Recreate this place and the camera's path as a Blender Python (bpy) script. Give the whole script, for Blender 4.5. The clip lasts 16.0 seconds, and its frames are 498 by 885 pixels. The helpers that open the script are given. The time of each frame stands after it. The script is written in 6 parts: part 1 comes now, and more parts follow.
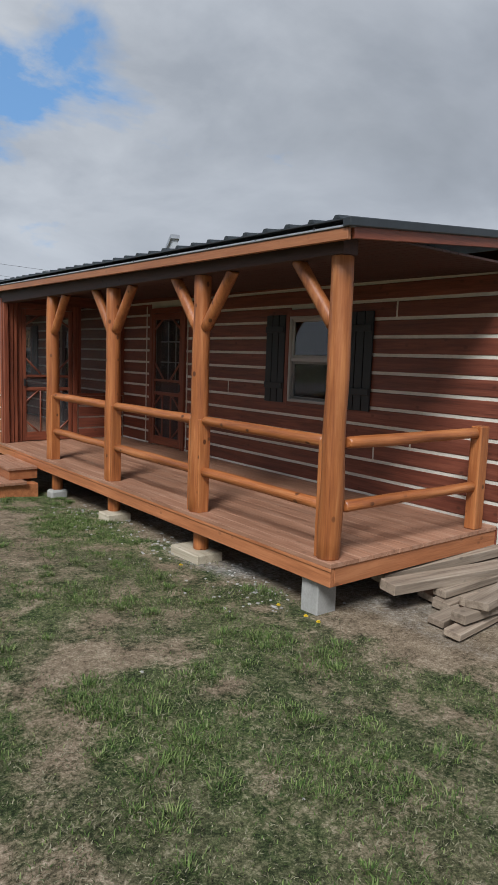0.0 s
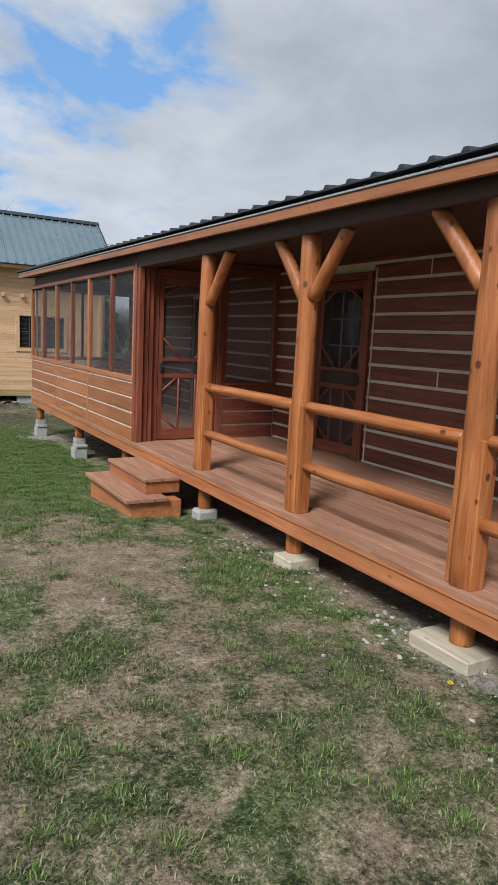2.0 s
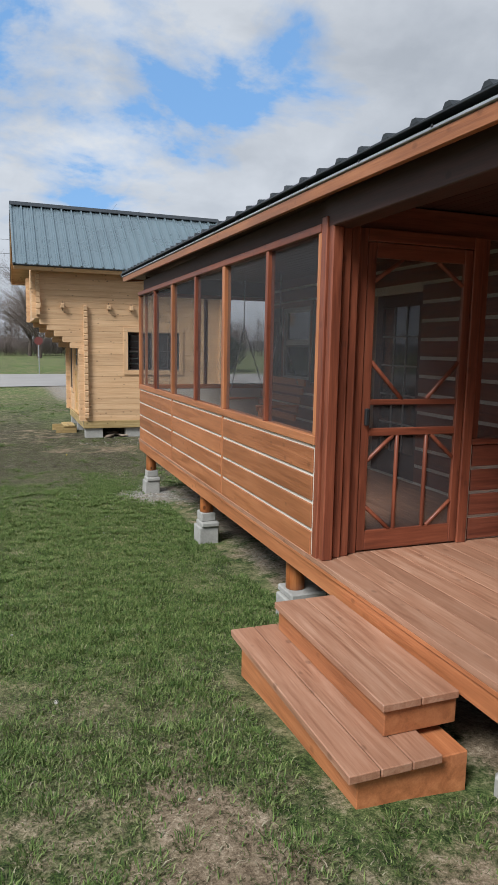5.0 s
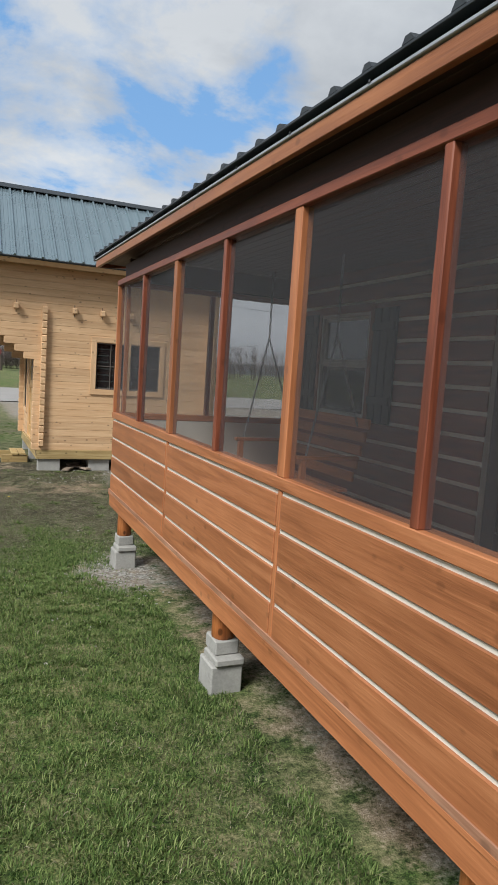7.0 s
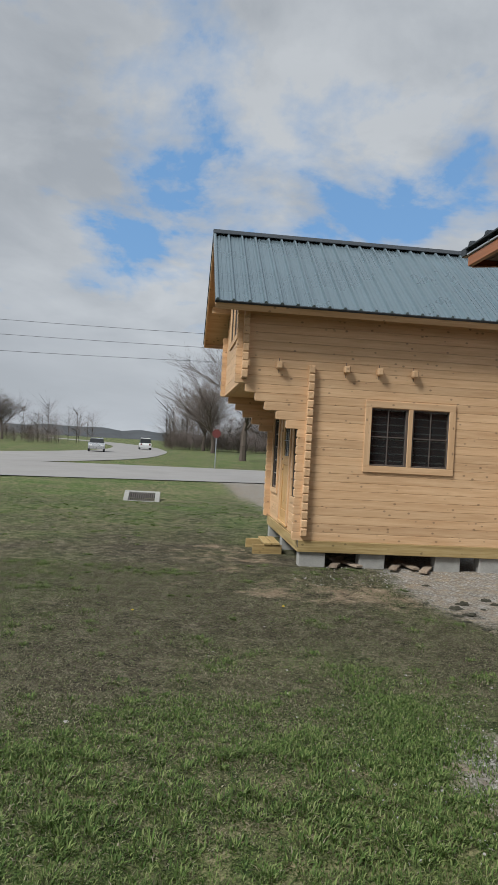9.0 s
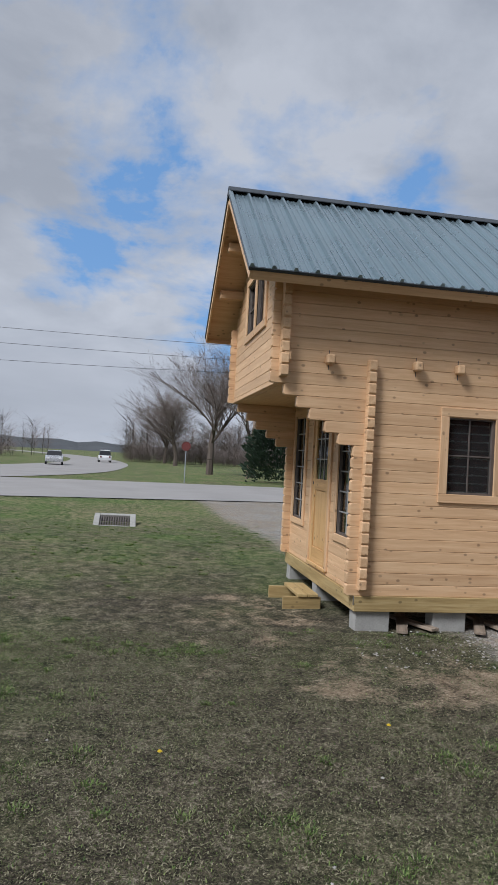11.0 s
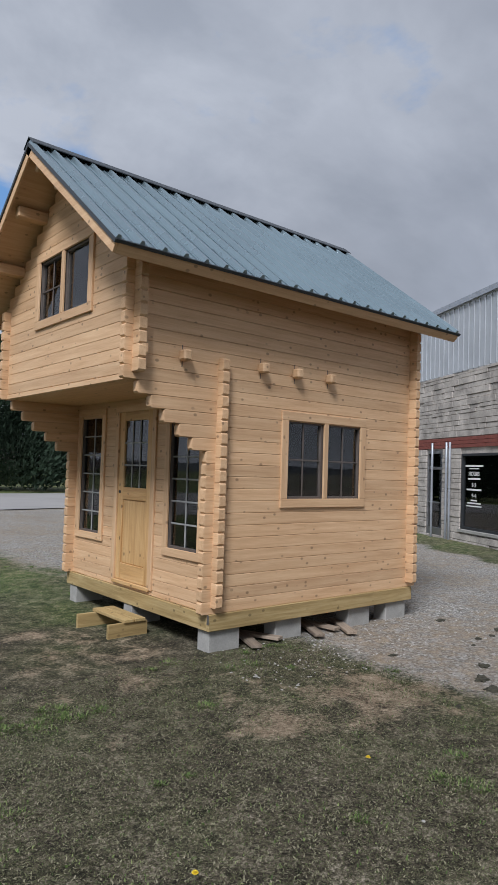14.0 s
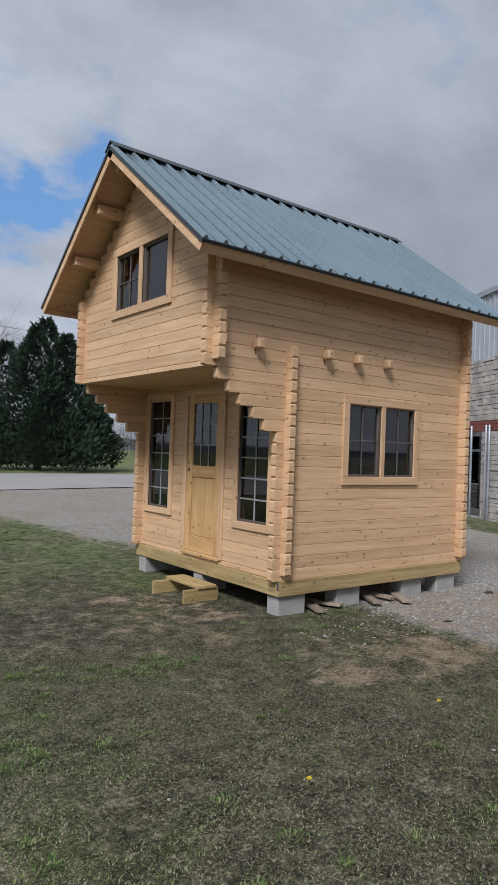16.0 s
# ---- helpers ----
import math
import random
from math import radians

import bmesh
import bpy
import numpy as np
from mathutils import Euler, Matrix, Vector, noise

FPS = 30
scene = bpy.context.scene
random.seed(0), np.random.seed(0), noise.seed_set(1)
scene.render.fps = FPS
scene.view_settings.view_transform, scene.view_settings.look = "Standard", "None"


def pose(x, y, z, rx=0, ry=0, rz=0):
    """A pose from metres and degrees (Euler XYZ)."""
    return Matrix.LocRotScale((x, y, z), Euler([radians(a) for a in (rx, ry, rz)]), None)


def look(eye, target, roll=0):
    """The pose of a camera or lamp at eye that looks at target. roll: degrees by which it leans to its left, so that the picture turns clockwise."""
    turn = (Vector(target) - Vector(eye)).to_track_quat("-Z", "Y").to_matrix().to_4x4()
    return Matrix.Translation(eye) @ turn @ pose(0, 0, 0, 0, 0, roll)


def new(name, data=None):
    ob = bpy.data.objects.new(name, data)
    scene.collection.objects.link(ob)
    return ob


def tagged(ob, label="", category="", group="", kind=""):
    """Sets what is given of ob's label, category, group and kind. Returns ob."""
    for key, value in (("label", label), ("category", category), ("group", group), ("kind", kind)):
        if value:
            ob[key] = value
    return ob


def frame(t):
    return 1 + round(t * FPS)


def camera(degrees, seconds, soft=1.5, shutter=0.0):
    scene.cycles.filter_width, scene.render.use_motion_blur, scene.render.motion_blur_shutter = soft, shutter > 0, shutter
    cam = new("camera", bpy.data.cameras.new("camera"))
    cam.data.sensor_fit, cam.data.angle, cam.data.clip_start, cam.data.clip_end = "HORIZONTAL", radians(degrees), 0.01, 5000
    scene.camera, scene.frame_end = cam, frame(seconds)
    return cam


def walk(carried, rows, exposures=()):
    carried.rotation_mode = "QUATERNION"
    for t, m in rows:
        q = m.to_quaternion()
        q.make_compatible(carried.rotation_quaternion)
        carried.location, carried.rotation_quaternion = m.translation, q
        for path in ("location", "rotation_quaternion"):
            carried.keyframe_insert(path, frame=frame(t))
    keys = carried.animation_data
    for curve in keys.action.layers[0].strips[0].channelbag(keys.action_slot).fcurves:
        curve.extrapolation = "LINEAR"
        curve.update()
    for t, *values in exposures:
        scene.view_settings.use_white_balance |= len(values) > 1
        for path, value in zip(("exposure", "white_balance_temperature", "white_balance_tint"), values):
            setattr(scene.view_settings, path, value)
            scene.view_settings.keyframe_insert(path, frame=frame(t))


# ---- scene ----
cam = camera(41.4, 16.0, 0.8)
METRES, EYE, TILT, LEAN, TURN = 18.59, 1.65, 0.0, 0.0, -38.2
ROWS = [
    (0.0, 0.0, 0.0, 0.0, 0.24, -7.17, -1.93),
    (0.5, -0.0134, 0.0253, -0.0003, 1.09, -8.05, -2.98),
    (1.0, -0.0263, 0.0554, -0.0027, 1.51, -8.71, -2.98),
    (1.5, -0.044, 0.0845, -0.0031, 6.16, -9.13, -2.43),
    (2.0, -0.0612, 0.1125, -0.0036, 8.59, -8.86, -2.78),
    (2.5, -0.0776, 0.1441, -0.0033, 9.98, -8.79, -2.26),
    (3.0, -0.0977, 0.1748, -0.0025, 10.56, -9.31, -2.77),
    (3.5, -0.1096, 0.2037, -0.0025, 9.9, -9.85, -2.62),
    (4.0, -0.1235, 0.2326, -0.001, 16.81, -10.32, -0.49),
    (6.5, -0.2016, 0.4049, -0.0034, 16.51, -6.22, -2.6),
    (7.0, -0.225, 0.4345, -0.0046, 14.87, -6.05, -3.83),
    (7.5, -0.2532, 0.4628, -0.0063, 23.53, -3.74, -3.04),
    (8.0, -0.2838, 0.4867, -0.0106, 27.45, -3.7, -3.23),
    (8.5, -0.3152, 0.5149, -0.0171, 32.01, -0.09, -2.48),
    (9.0, -0.348, 0.5384, -0.0194, 31.91, 0.1, -3.16),
    (11.5, -0.4899, 0.6542, -0.0157, 26.53, 1.59, -3.03),
    (12.0, -0.5144, 0.6725, -0.0167, 23.71, 1.6, -2.97),
    (12.5, -0.5347, 0.6808, -0.0137, 16.24, 1.26, -2.43),
    (13.0, -0.5582, 0.6751, -0.0145, 4.06, 3.53, -1.29),
    (13.5, -0.5708, 0.6637, -0.0148, 0.49, 3.48, -2.22),
    (14.0, -0.5817, 0.6481, -0.0157, -1.65, 2.47, -1.82),
    (14.5, -0.5963, 0.6404, -0.0165, -1.74, 1.11, -1.84),
    (15.0, -0.6077, 0.6336, -0.0171, -3.25, 0.88, -1.38),
    (15.5, -0.6089, 0.6282, -0.017, -1.12, 0.62, -2.14),
    (16.0, -0.6053, 0.6171, -0.0183, 0.82, 0.85, -2.08),
]
walk(cam, [(t, pose(0, 0, EYE, TILT, LEAN, TURN) @ pose(METRES * x, METRES * y, METRES * z, 90 + pitch, roll, yaw)) for t, x, y, z, yaw, pitch, roll in ROWS],
     exposures=[(0.0, 0.2, 6050, 9), (1.0, 0.3, 6050, 9), (2.0, 0.45, 6050, 9), (3.0, 0.34, 6050, 9), (4.0, 0.45, 6050, 9), (7.0, 0.48, 6300, 8), (8.5, 0.22, 6300, 7), (9.5, 0.18, 6150, 9), (12.0, 0.14, 5880, 12), (16.0, 0.14, 5880, 12)])

# ---- world, sun, exposure ----
SUN_ELEV, SUN_AZ = radians(46), radians(236)
world = bpy.data.worlds.new("sky")
scene.world = world
world.use_nodes = True


def ramp(nt, stops, src=None):
    r = nt.nodes.new("ShaderNodeValToRGB")
    els = r.color_ramp.elements
    while len(els) < len(stops):
        els.new(0.5)
    for e, (p, c) in zip(els, stops):
        e.position = p
        e.color = (*c, 1) if isinstance(c, tuple) else (c, c, c, 1)
    if src is not None:
        nt.links.new(src, r.inputs[0])
    return r.outputs[0]


def mix(nt, fac, a, b, blend="MIX"):
    m = nt.nodes.new("ShaderNodeMix")
    m.data_type, m.blend_type = "RGBA", blend
    for i, v in ((0, fac), (6, a), (7, b)):
        sock = m.inputs[i]
        if isinstance(v, (int, float)):
            sock.default_value = v if i == 0 else (v, v, v, 1)
        elif isinstance(v, tuple):
            sock.default_value = (*v, 1)
        else:
            nt.links.new(v, sock)
    return m.outputs[2]


def maths(nt, op, a, b=0.0, clamp=False):
    m = nt.nodes.new("ShaderNodeMath")
    m.operation, m.use_clamp = op, clamp
    for sock, v in ((m.inputs[0], a), (m.inputs[1], b)):
        if isinstance(v, (int, float)):
            sock.default_value = v
        else:
            nt.links.new(v, sock)
    return m.outputs[0]


def noise_tex(nt, vec, scale, detail=4, rough=0.55, distort=0.0):
    n = nt.nodes.new("ShaderNodeTexNoise")
    n.inputs["Scale"].default_value, n.inputs["Detail"].default_value = scale, detail
    n.inputs["Roughness"].default_value, n.inputs["Distortion"].default_value = rough, distort
    nt.links.new(vec, n.inputs["Vector"])
    return n.outputs["Fac"]


def mapping(nt, vec, scale=(1, 1, 1), loc=(0, 0, 0), rot=(0, 0, 0)):
    m = nt.nodes.new("ShaderNodeMapping")
    m.inputs["Scale"].default_value, m.inputs["Location"].default_value, m.inputs["Rotation"].default_value = scale, loc, rot
    nt.links.new(vec, m.inputs["Vector"])
    return m.outputs[0]


def build_sky():
    nt = world.node_tree
    nt.nodes.clear()
    out = nt.nodes.new("ShaderNodeOutputWorld")
    bg = nt.nodes.new("ShaderNodeBackground")
    bg.inputs["Strength"].default_value = 0.093
    sky = nt.nodes.new("ShaderNodeTexSky")
    sky.sky_type, sky.sun_disc = "NISHITA", False
    sky.sun_elevation, sky.sun_rotation = SUN_ELEV, SUN_AZ
    tc = nt.nodes.new("ShaderNodeTexCoord").outputs["Generated"]
    sep = nt.nodes.new("ShaderNodeSeparateXYZ")
    nt.links.new(tc, sep.inputs[0])
    # the cloud deck lies flat overhead: direction divided by its height
    zc = maths(nt, "ADD", maths(nt, "MAXIMUM", sep.outputs[2], 0.0), 0.30)
    comb = nt.nodes.new("ShaderNodeCombineXYZ")
    nt.links.new(maths(nt, "DIVIDE", sep.outputs[0], zc), comb.inputs[0])
    nt.links.new(maths(nt, "DIVIDE", sep.outputs[1], zc), comb.inputs[1])
    flat = comb.outputs[0]
    big = noise_tex(nt, mapping(nt, flat, loc=(3.1, 0.4, 0)), 2.5, 10, 0.58, 0.2)
    # the broken part of the cover lies over the road
    gap = nt.nodes.new("ShaderNodeVectorMath")
    gap.operation = "DISTANCE"
    nt.links.new(mapping(nt, flat, scale=(1.0, 0.75, 1)), gap.inputs[0])
    gap.inputs[1].default_value = (0.24, 1.12, 0)
    hole = ramp(nt, [(0.0, 0.235), (0.5, 0.19), (0.85, 0.05), (1.0, 0.0)], maths(nt, "DIVIDE", gap.outputs["Value"], 0.80))
    cover = ramp(nt, [(0.42, 0.0), (0.475, 0.6), (0.55, 1.0)], maths(nt, "SUBTRACT", maths(nt, "ADD", big, 0.20), hole))
    shade = noise_tex(nt, mapping(nt, flat, loc=(7.7, 2.0, 0), scale=(1, 1.3, 1)), 1.2, 8, 0.52, 0.4)
    grey = ramp(nt, [(0.32, (2.1, 2.25, 2.5)), (0.50, (2.9, 3.05, 3.35)), (0.64, (4.1, 4.25, 4.5))], shade)
    # clouds thin and brighten round the gap and towards the horizon
    near = ramp(nt, [(0.0, 0.8), (0.5, 0.5), (1.0, 0.0)], maths(nt, "DIVIDE", gap.outputs["Value"], 1.25))
    grey = mix(nt, near, grey, ramp(nt, [(0.36, (3.7, 3.9, 4.2)), (0.60, (6.1, 6.2, 6.35))], noise_tex(nt, mapping(nt, flat, loc=(1.7, 5.0, 0)), 3.0, 8, 0.55, 0.3)))
    low = ramp(nt, [(0.0, 1.0), (0.22, 0.45), (0.5, 0.0)], maths(nt, "MAXIMUM", sep.outputs[2], 0.0))
    cloud = mix(nt, maths(nt, "MULTIPLY", low, 0.6), grey, (5.9, 6.1, 6.4))
    blue = mix(nt, 0.6, sky.outputs[0], (1.9, 3.9, 7.0))
    nt.links.new(mix(nt, cover, blue, cloud), bg.inputs["Color"])
    nt.links.new(bg.outputs[0], out.inputs[0])


build_sky()
sun_data = bpy.data.lights.new("sun", "SUN")
sun_data.energy, sun_data.angle, sun_data.color = 3.3, radians(18), (1.0, 0.98, 0.95)
sun = new("sun", sun_data)
# the sun stands behind the walker's left shoulder
sun.matrix_basis = look((-28, -11, 35), (0, 8, 0))

# ---- materials ----
MATS = {}


def material(name, rough=0.6, metal=0.0, spec=0.5):
    m = bpy.data.materials.new(name)
    m.use_nodes = True
    nt = m.node_tree
    b = nt.nodes["Principled BSDF"]
    b.inputs["Roughness"].default_value, b.inputs["Metallic"].default_value = rough, metal
    b.inputs["Specular IOR Level"].default_value = spec
    MATS[name] = m
    return m, nt, b


def bump(nt, b, height, strength=0.3, dist=0.01):
    n = nt.nodes.new("ShaderNodeBump")
    n.inputs["Strength"].default_value, n.inputs["Distance"].default_value = strength, dist
    nt.links.new(height, n.inputs["Height"])
    nt.links.new(n.outputs[0], b.inputs["Normal"])


def coords(nt, island=True):
    """World-size coordinates, shifted piece by piece so that no two pieces share their grain."""
    geo = nt.nodes.new("ShaderNodeNewGeometry")
    oi = nt.nodes.new("ShaderNodeObjectInfo")
    tc = nt.nodes.new("ShaderNodeTexCoord")
    r = maths(nt, "ADD", maths(nt, "MULTIPLY", oi.outputs["Random"], 37.0), maths(nt, "MULTIPLY", geo.outputs["Random Per Island"], 23.0))
    v = nt.nodes.new("ShaderNodeVectorMath")
    v.operation = "ADD"
    nt.links.new(tc.outputs["Object"], v.inputs[0])
    nt.links.new(r, v.inputs[1])
    rnd = maths(nt, "FRACT", maths(nt, "ADD", oi.outputs["Random"], geo.outputs["Random Per Island"]))
    return v.outputs[0], rnd, geo.outputs["Position"]


def wood(name, dark, mid, light, axis, rough=0.55, vary=0.25, knots=0.6, weather=0.25, coarse=1.0, relief=0.25):
    """Wood with grain along an axis: streaks, knots and weathering."""
    m, nt, b = material(name, rough)
    vec, rnd, pos = coords(nt)
    s = [14.0 * coarse] * 3
    s["xyz".index(axis)] = 0.9 * coarse
    g1 = noise_tex(nt, mapping(nt, vec, tuple(s)), 1.6, 6, 0.6, 0.5)
    s2 = [70.0] * 3
    s2["xyz".index(axis)] = 3.0
    g2 = noise_tex(nt, mapping(nt, vec, tuple(s2)), 1.5, 3, 0.6)
    col = ramp(nt, [(0.36, dark), (0.5, mid), (0.64, light)], mix(nt, 0.3, g1, g2))
    # knots
    vo = nt.nodes.new("ShaderNodeTexVoronoi")
    ks = [10.0] * 3
    ks["xyz".index(axis)] = 7.0
    nt.links.new(mapping(nt, vec, tuple(ks)), vo.inputs["Vector"])
    vo.inputs["Scale"].default_value = 1.0
    kn = ramp(nt, [(0.0, 1.0), (0.12, 0.85), (0.19, 0.0)], vo.outputs["Distance"])
    pick = noise_tex(nt, vec, 1.7, 1)
    kn = maths(nt, "MULTIPLY", maths(nt, "MULTIPLY", kn, ramp(nt, [(0.44, 0.0), (0.50, 1.0)], pick)), knots)
    col = mix(nt, kn, col, tuple(c * 0.33 for c in dark))
    # large-scale weathering in world space
    w = noise_tex(nt, pos, 1.3, 5, 0.6)
    col = mix(nt, maths(nt, "MULTIPLY", ramp(nt, [(0.35, 0.0), (0.7, 1.0)], w), weather), col, tuple(c * 0.6 for c in mid))
    hsv = nt.nodes.new("ShaderNodeHueSaturation")
    nt.links.new(maths(nt, "ADD", maths(nt, "MULTIPLY", rnd, vary), 1.0 - vary / 2), hsv.inputs["Value"])
    nt.links.new(col, hsv.inputs["Color"])
    nt.links.new(hsv.outputs[0], b.inputs["Base Color"])
    nt.links.new(maths(nt, "ADD", maths(nt, "MULTIPLY", g1, 0.25), rough - 0.12), b.inputs["Roughness"])
    bump(nt, b, mix(nt, 0.5, g1, g2), relief, 0.006)
    return m


def plain(name, color, rough=0.6, metal=0.0, vary=0.2, scale=6.0, relief=0.15, spec=0.5, fine=60.0):
    m, nt, b = material(name, rough, metal, spec)
    vec, rnd, pos = coords(nt)
    n1, n2 = noise_tex(nt, pos, scale, 5, 0.6), noise_tex(nt, pos, fine, 3, 0.6)
    f = mix(nt, 0.35, n1, n2)
    c = ramp(nt, [(0.3, tuple(x * (1 - vary) for x in color)), (0.7, tuple(min(1, x * (1 + vary)) for x in color))], f)
    nt.links.new(c, b.inputs["Base Color"])
    nt.links.new(maths(nt, "ADD", maths(nt, "MULTIPLY", n1, 0.2), rough - 0.1), b.inputs["Roughness"])
    bump(nt, b, f, relief, 0.004)
    return m


for ax in "xyz":
    wood("stained_log_" + ax, (0.21, 0.060, 0.018), (0.37, 0.122, 0.035), (0.52, 0.205, 0.068), ax, 0.42, 0.22, 1.2, 0.45, 0.7, 0.7)
    wood("red_board_" + ax, (0.10, 0.027, 0.016), (0.18, 0.051, 0.028), (0.25, 0.079, 0.044), ax, 0.45, 0.25, 0.5, 0.3)
    wood("red_trim_" + ax, (0.11, 0.030, 0.016), (0.20, 0.055, 0.027), (0.28, 0.085, 0.042), ax, 0.42, 0.2, 0.4, 0.25)
    wood("orange_board_" + ax, (0.27, 0.095, 0.038), (0.39, 0.145, 0.058), (0.49, 0.20, 0.085), ax, 0.42, 0.34, 0.45, 0.35, 0.8, 0.4)
    wood("pine_" + ax, (0.535, 0.325, 0.17), (0.615, 0.395, 0.22), (0.685, 0.465, 0.27), ax, 0.55, 0.2, 0.75, 0.08, 0.8, 0.2)
    wood("door_pine_" + ax, (0.44, 0.245, 0.09), (0.58, 0.35, 0.145), (0.66, 0.44, 0.21), ax, 0.5, 0.1, 1.0, 0.1, 0.7, 0.15)
    wood("treated_" + ax, (0.28, 0.19, 0.075), (0.40, 0.285, 0.12), (0.49, 0.37, 0.18), ax, 0.65, 0.2, 0.8, 0.3)
    wood("pad_timber_" + ax, (0.36, 0.30, 0.21), (0.48, 0.41, 0.30), (0.57, 0.50, 0.38), ax, 0.75, 0.2, 0.4, 0.3)
    wood("deck_" + ax, (0.27, 0.125, 0.072), (0.39, 0.20, 0.122), (0.49, 0.285, 0.19), ax, 0.48, 0.25, 0.5, 0.4)
    wood("old_plank_" + ax, (0.17, 0.125, 0.09), (0.31, 0.24, 0.175), (0.42, 0.34, 0.26), ax, 0.8, 0.45, 0.5, 0.5)
plain("chinking", (0.64, 0.60, 0.52), 0.8, vary=0.15)
# dark wood with soffit shade put into its colour; the entry doors share it
wood("shade_dark_wood_x", (0.040, 0.017, 0.014), (0.062, 0.027, 0.022), (0.09, 0.04, 0.032), "x", 0.6)
wood("shade_dark_wood_y", (0.040, 0.017, 0.014), (0.062, 0.027, 0.022), (0.09, 0.04, 0.032), "y", 0.6)
plain("black_metal", (0.030, 0.036, 0.042), 0.38, 0.0, vary=0.25, relief=0.03)
plain("grey_metal", (0.36, 0.38, 0.41), 0.4, 0.3, vary=0.2, relief=0.03)
plain("teal_metal", (0.28, 0.36, 0.40), 0.28, 0.65, vary=0.10, relief=0.02, scale=1.0)
# window vinyl, its colour greyed for the shade of porch and screen
plain("shade_grey_vinyl", (0.40, 0.385, 0.36), 0.45, vary=0.06, relief=0.03)
plain("black_paint", (0.018, 0.020, 0.022), 0.5, vary=0.3)
plain("bronze_frame", (0.10, 0.080, 0.068), 0.45, vary=0.2, relief=0.03)
plain("grille_white", (0.30, 0.30, 0.29), 0.45, vary=0.08, relief=0.02)
plain("concrete", (0.33, 0.32, 0.295), 0.9, vary=0.25, relief=0.5)
# near-black colour standing in for the shade inside unlit rooms
plain("room_shade_black", (0.035, 0.028, 0.024), 0.9, vary=0.3)
plain("steel", (0.35, 0.35, 0.36), 0.35, 0.9, vary=0.1)
plain("limestone", (0.40, 0.365, 0.325), 0.9, vary=0.6, scale=2.2, relief=0.7, fine=25)
plain("red_brick", (0.19, 0.055, 0.04), 0.85, vary=0.3, relief=0.4)
plain("siding_metal", (0.46, 0.48, 0.50), 0.45, 0.2, vary=0.12, scale=1.5, relief=0.05)
plain("bark", (0.10, 0.078, 0.062), 0.9, vary=0.4, scale=9, relief=0.6)
plain("far_twigs", (0.15, 0.12, 0.105), 0.95, vary=0.35, scale=0.3)
plain("far_hills", (0.070, 0.076, 0.082), 0.95, vary=0.3, scale=0.05, fine=0.4)
plain("needles", (0.020, 0.040, 0.020), 0.8, vary=0.55, scale=1.4)
plain("bush_leaves", (0.10, 0.115, 0.045), 0.8, vary=0.4, scale=1.4)
plain("asphalt", (0.30, 0.285, 0.27), 0.85, vary=0.16, scale=0.35, relief=0.3, fine=18)
plain("car_paint_silver", (0.50, 0.51, 0.52), 0.28, 0.4, vary=0.03, relief=0.0)
plain("car_paint_white", (0.72, 0.72, 0.71), 0.28, 0.0, vary=0.03, relief=0.0)
plain("rubber", (0.02, 0.02, 0.02), 0.8)
plain("sign_red", (0.14, 0.035, 0.03), 0.5, vary=0.1)
plain("white_paint", (0.75, 0.74, 0.72), 0.6, vary=0.06)
plain("stone_chip", (0.38, 0.365, 0.335), 0.9, vary=0.3)
plain("dandelion", (0.75, 0.56, 0.02), 0.7, vary=0.15)
plain("dark_sod", (0.045, 0.042, 0.028), 0.95, vary=0.6, scale=40, relief=0.8, fine=150)
plain("wire", (0.02, 0.02, 0.02), 0.6)


def make_screen():
    m, nt, b = material("insect_screen", 0.7)
    b.inputs["Base Color"].default_value = (0.085, 0.085, 0.09, 1)
    t = nt.nodes.new("ShaderNodeBsdfTransparent")
    mx = nt.nodes.new("ShaderNodeMixShader")
    geo = nt.nodes.new("ShaderNodeNewGeometry")
    n = noise_tex(nt, geo.outputs["Position"], 3.0, 3)
    nt.links.new(maths(nt, "ADD", maths(nt, "MULTIPLY", n, 0.06), 0.17), mx.inputs[0])
    nt.links.new(t.outputs[0], mx.inputs[1])
    nt.links.new(b.outputs[0], mx.inputs[2])
    nt.links.new(mx.outputs[0], nt.nodes["Material Output"].inputs[0])


make_screen()


def make_glass():
    m, nt, b = material("window_glass", 0.02)
    g = nt.nodes.new("ShaderNodeBsdfGlossy")
    g.inputs["Roughness"].default_value = 0.015
    t = nt.nodes.new("ShaderNodeBsdfTransparent")
    t.inputs["Color"].default_value = (0.72, 0.76, 0.76, 1)
    fr = nt.nodes.new("ShaderNodeFresnel")
    fr.inputs["IOR"].default_value = 1.55
    mx = nt.nodes.new("ShaderNodeMixShader")
    nt.links.new(maths(nt, "ADD", maths(nt, "MULTIPLY", fr.outputs[0], 1.1), 0.04, True), mx.inputs[0])
    nt.links.new(t.outputs[0], mx.inputs[1])
    nt.links.new(g.outputs[0], mx.inputs[2])
    nt.links.new(mx.outputs[0], nt.nodes["Material Output"].inputs[0])


make_glass()


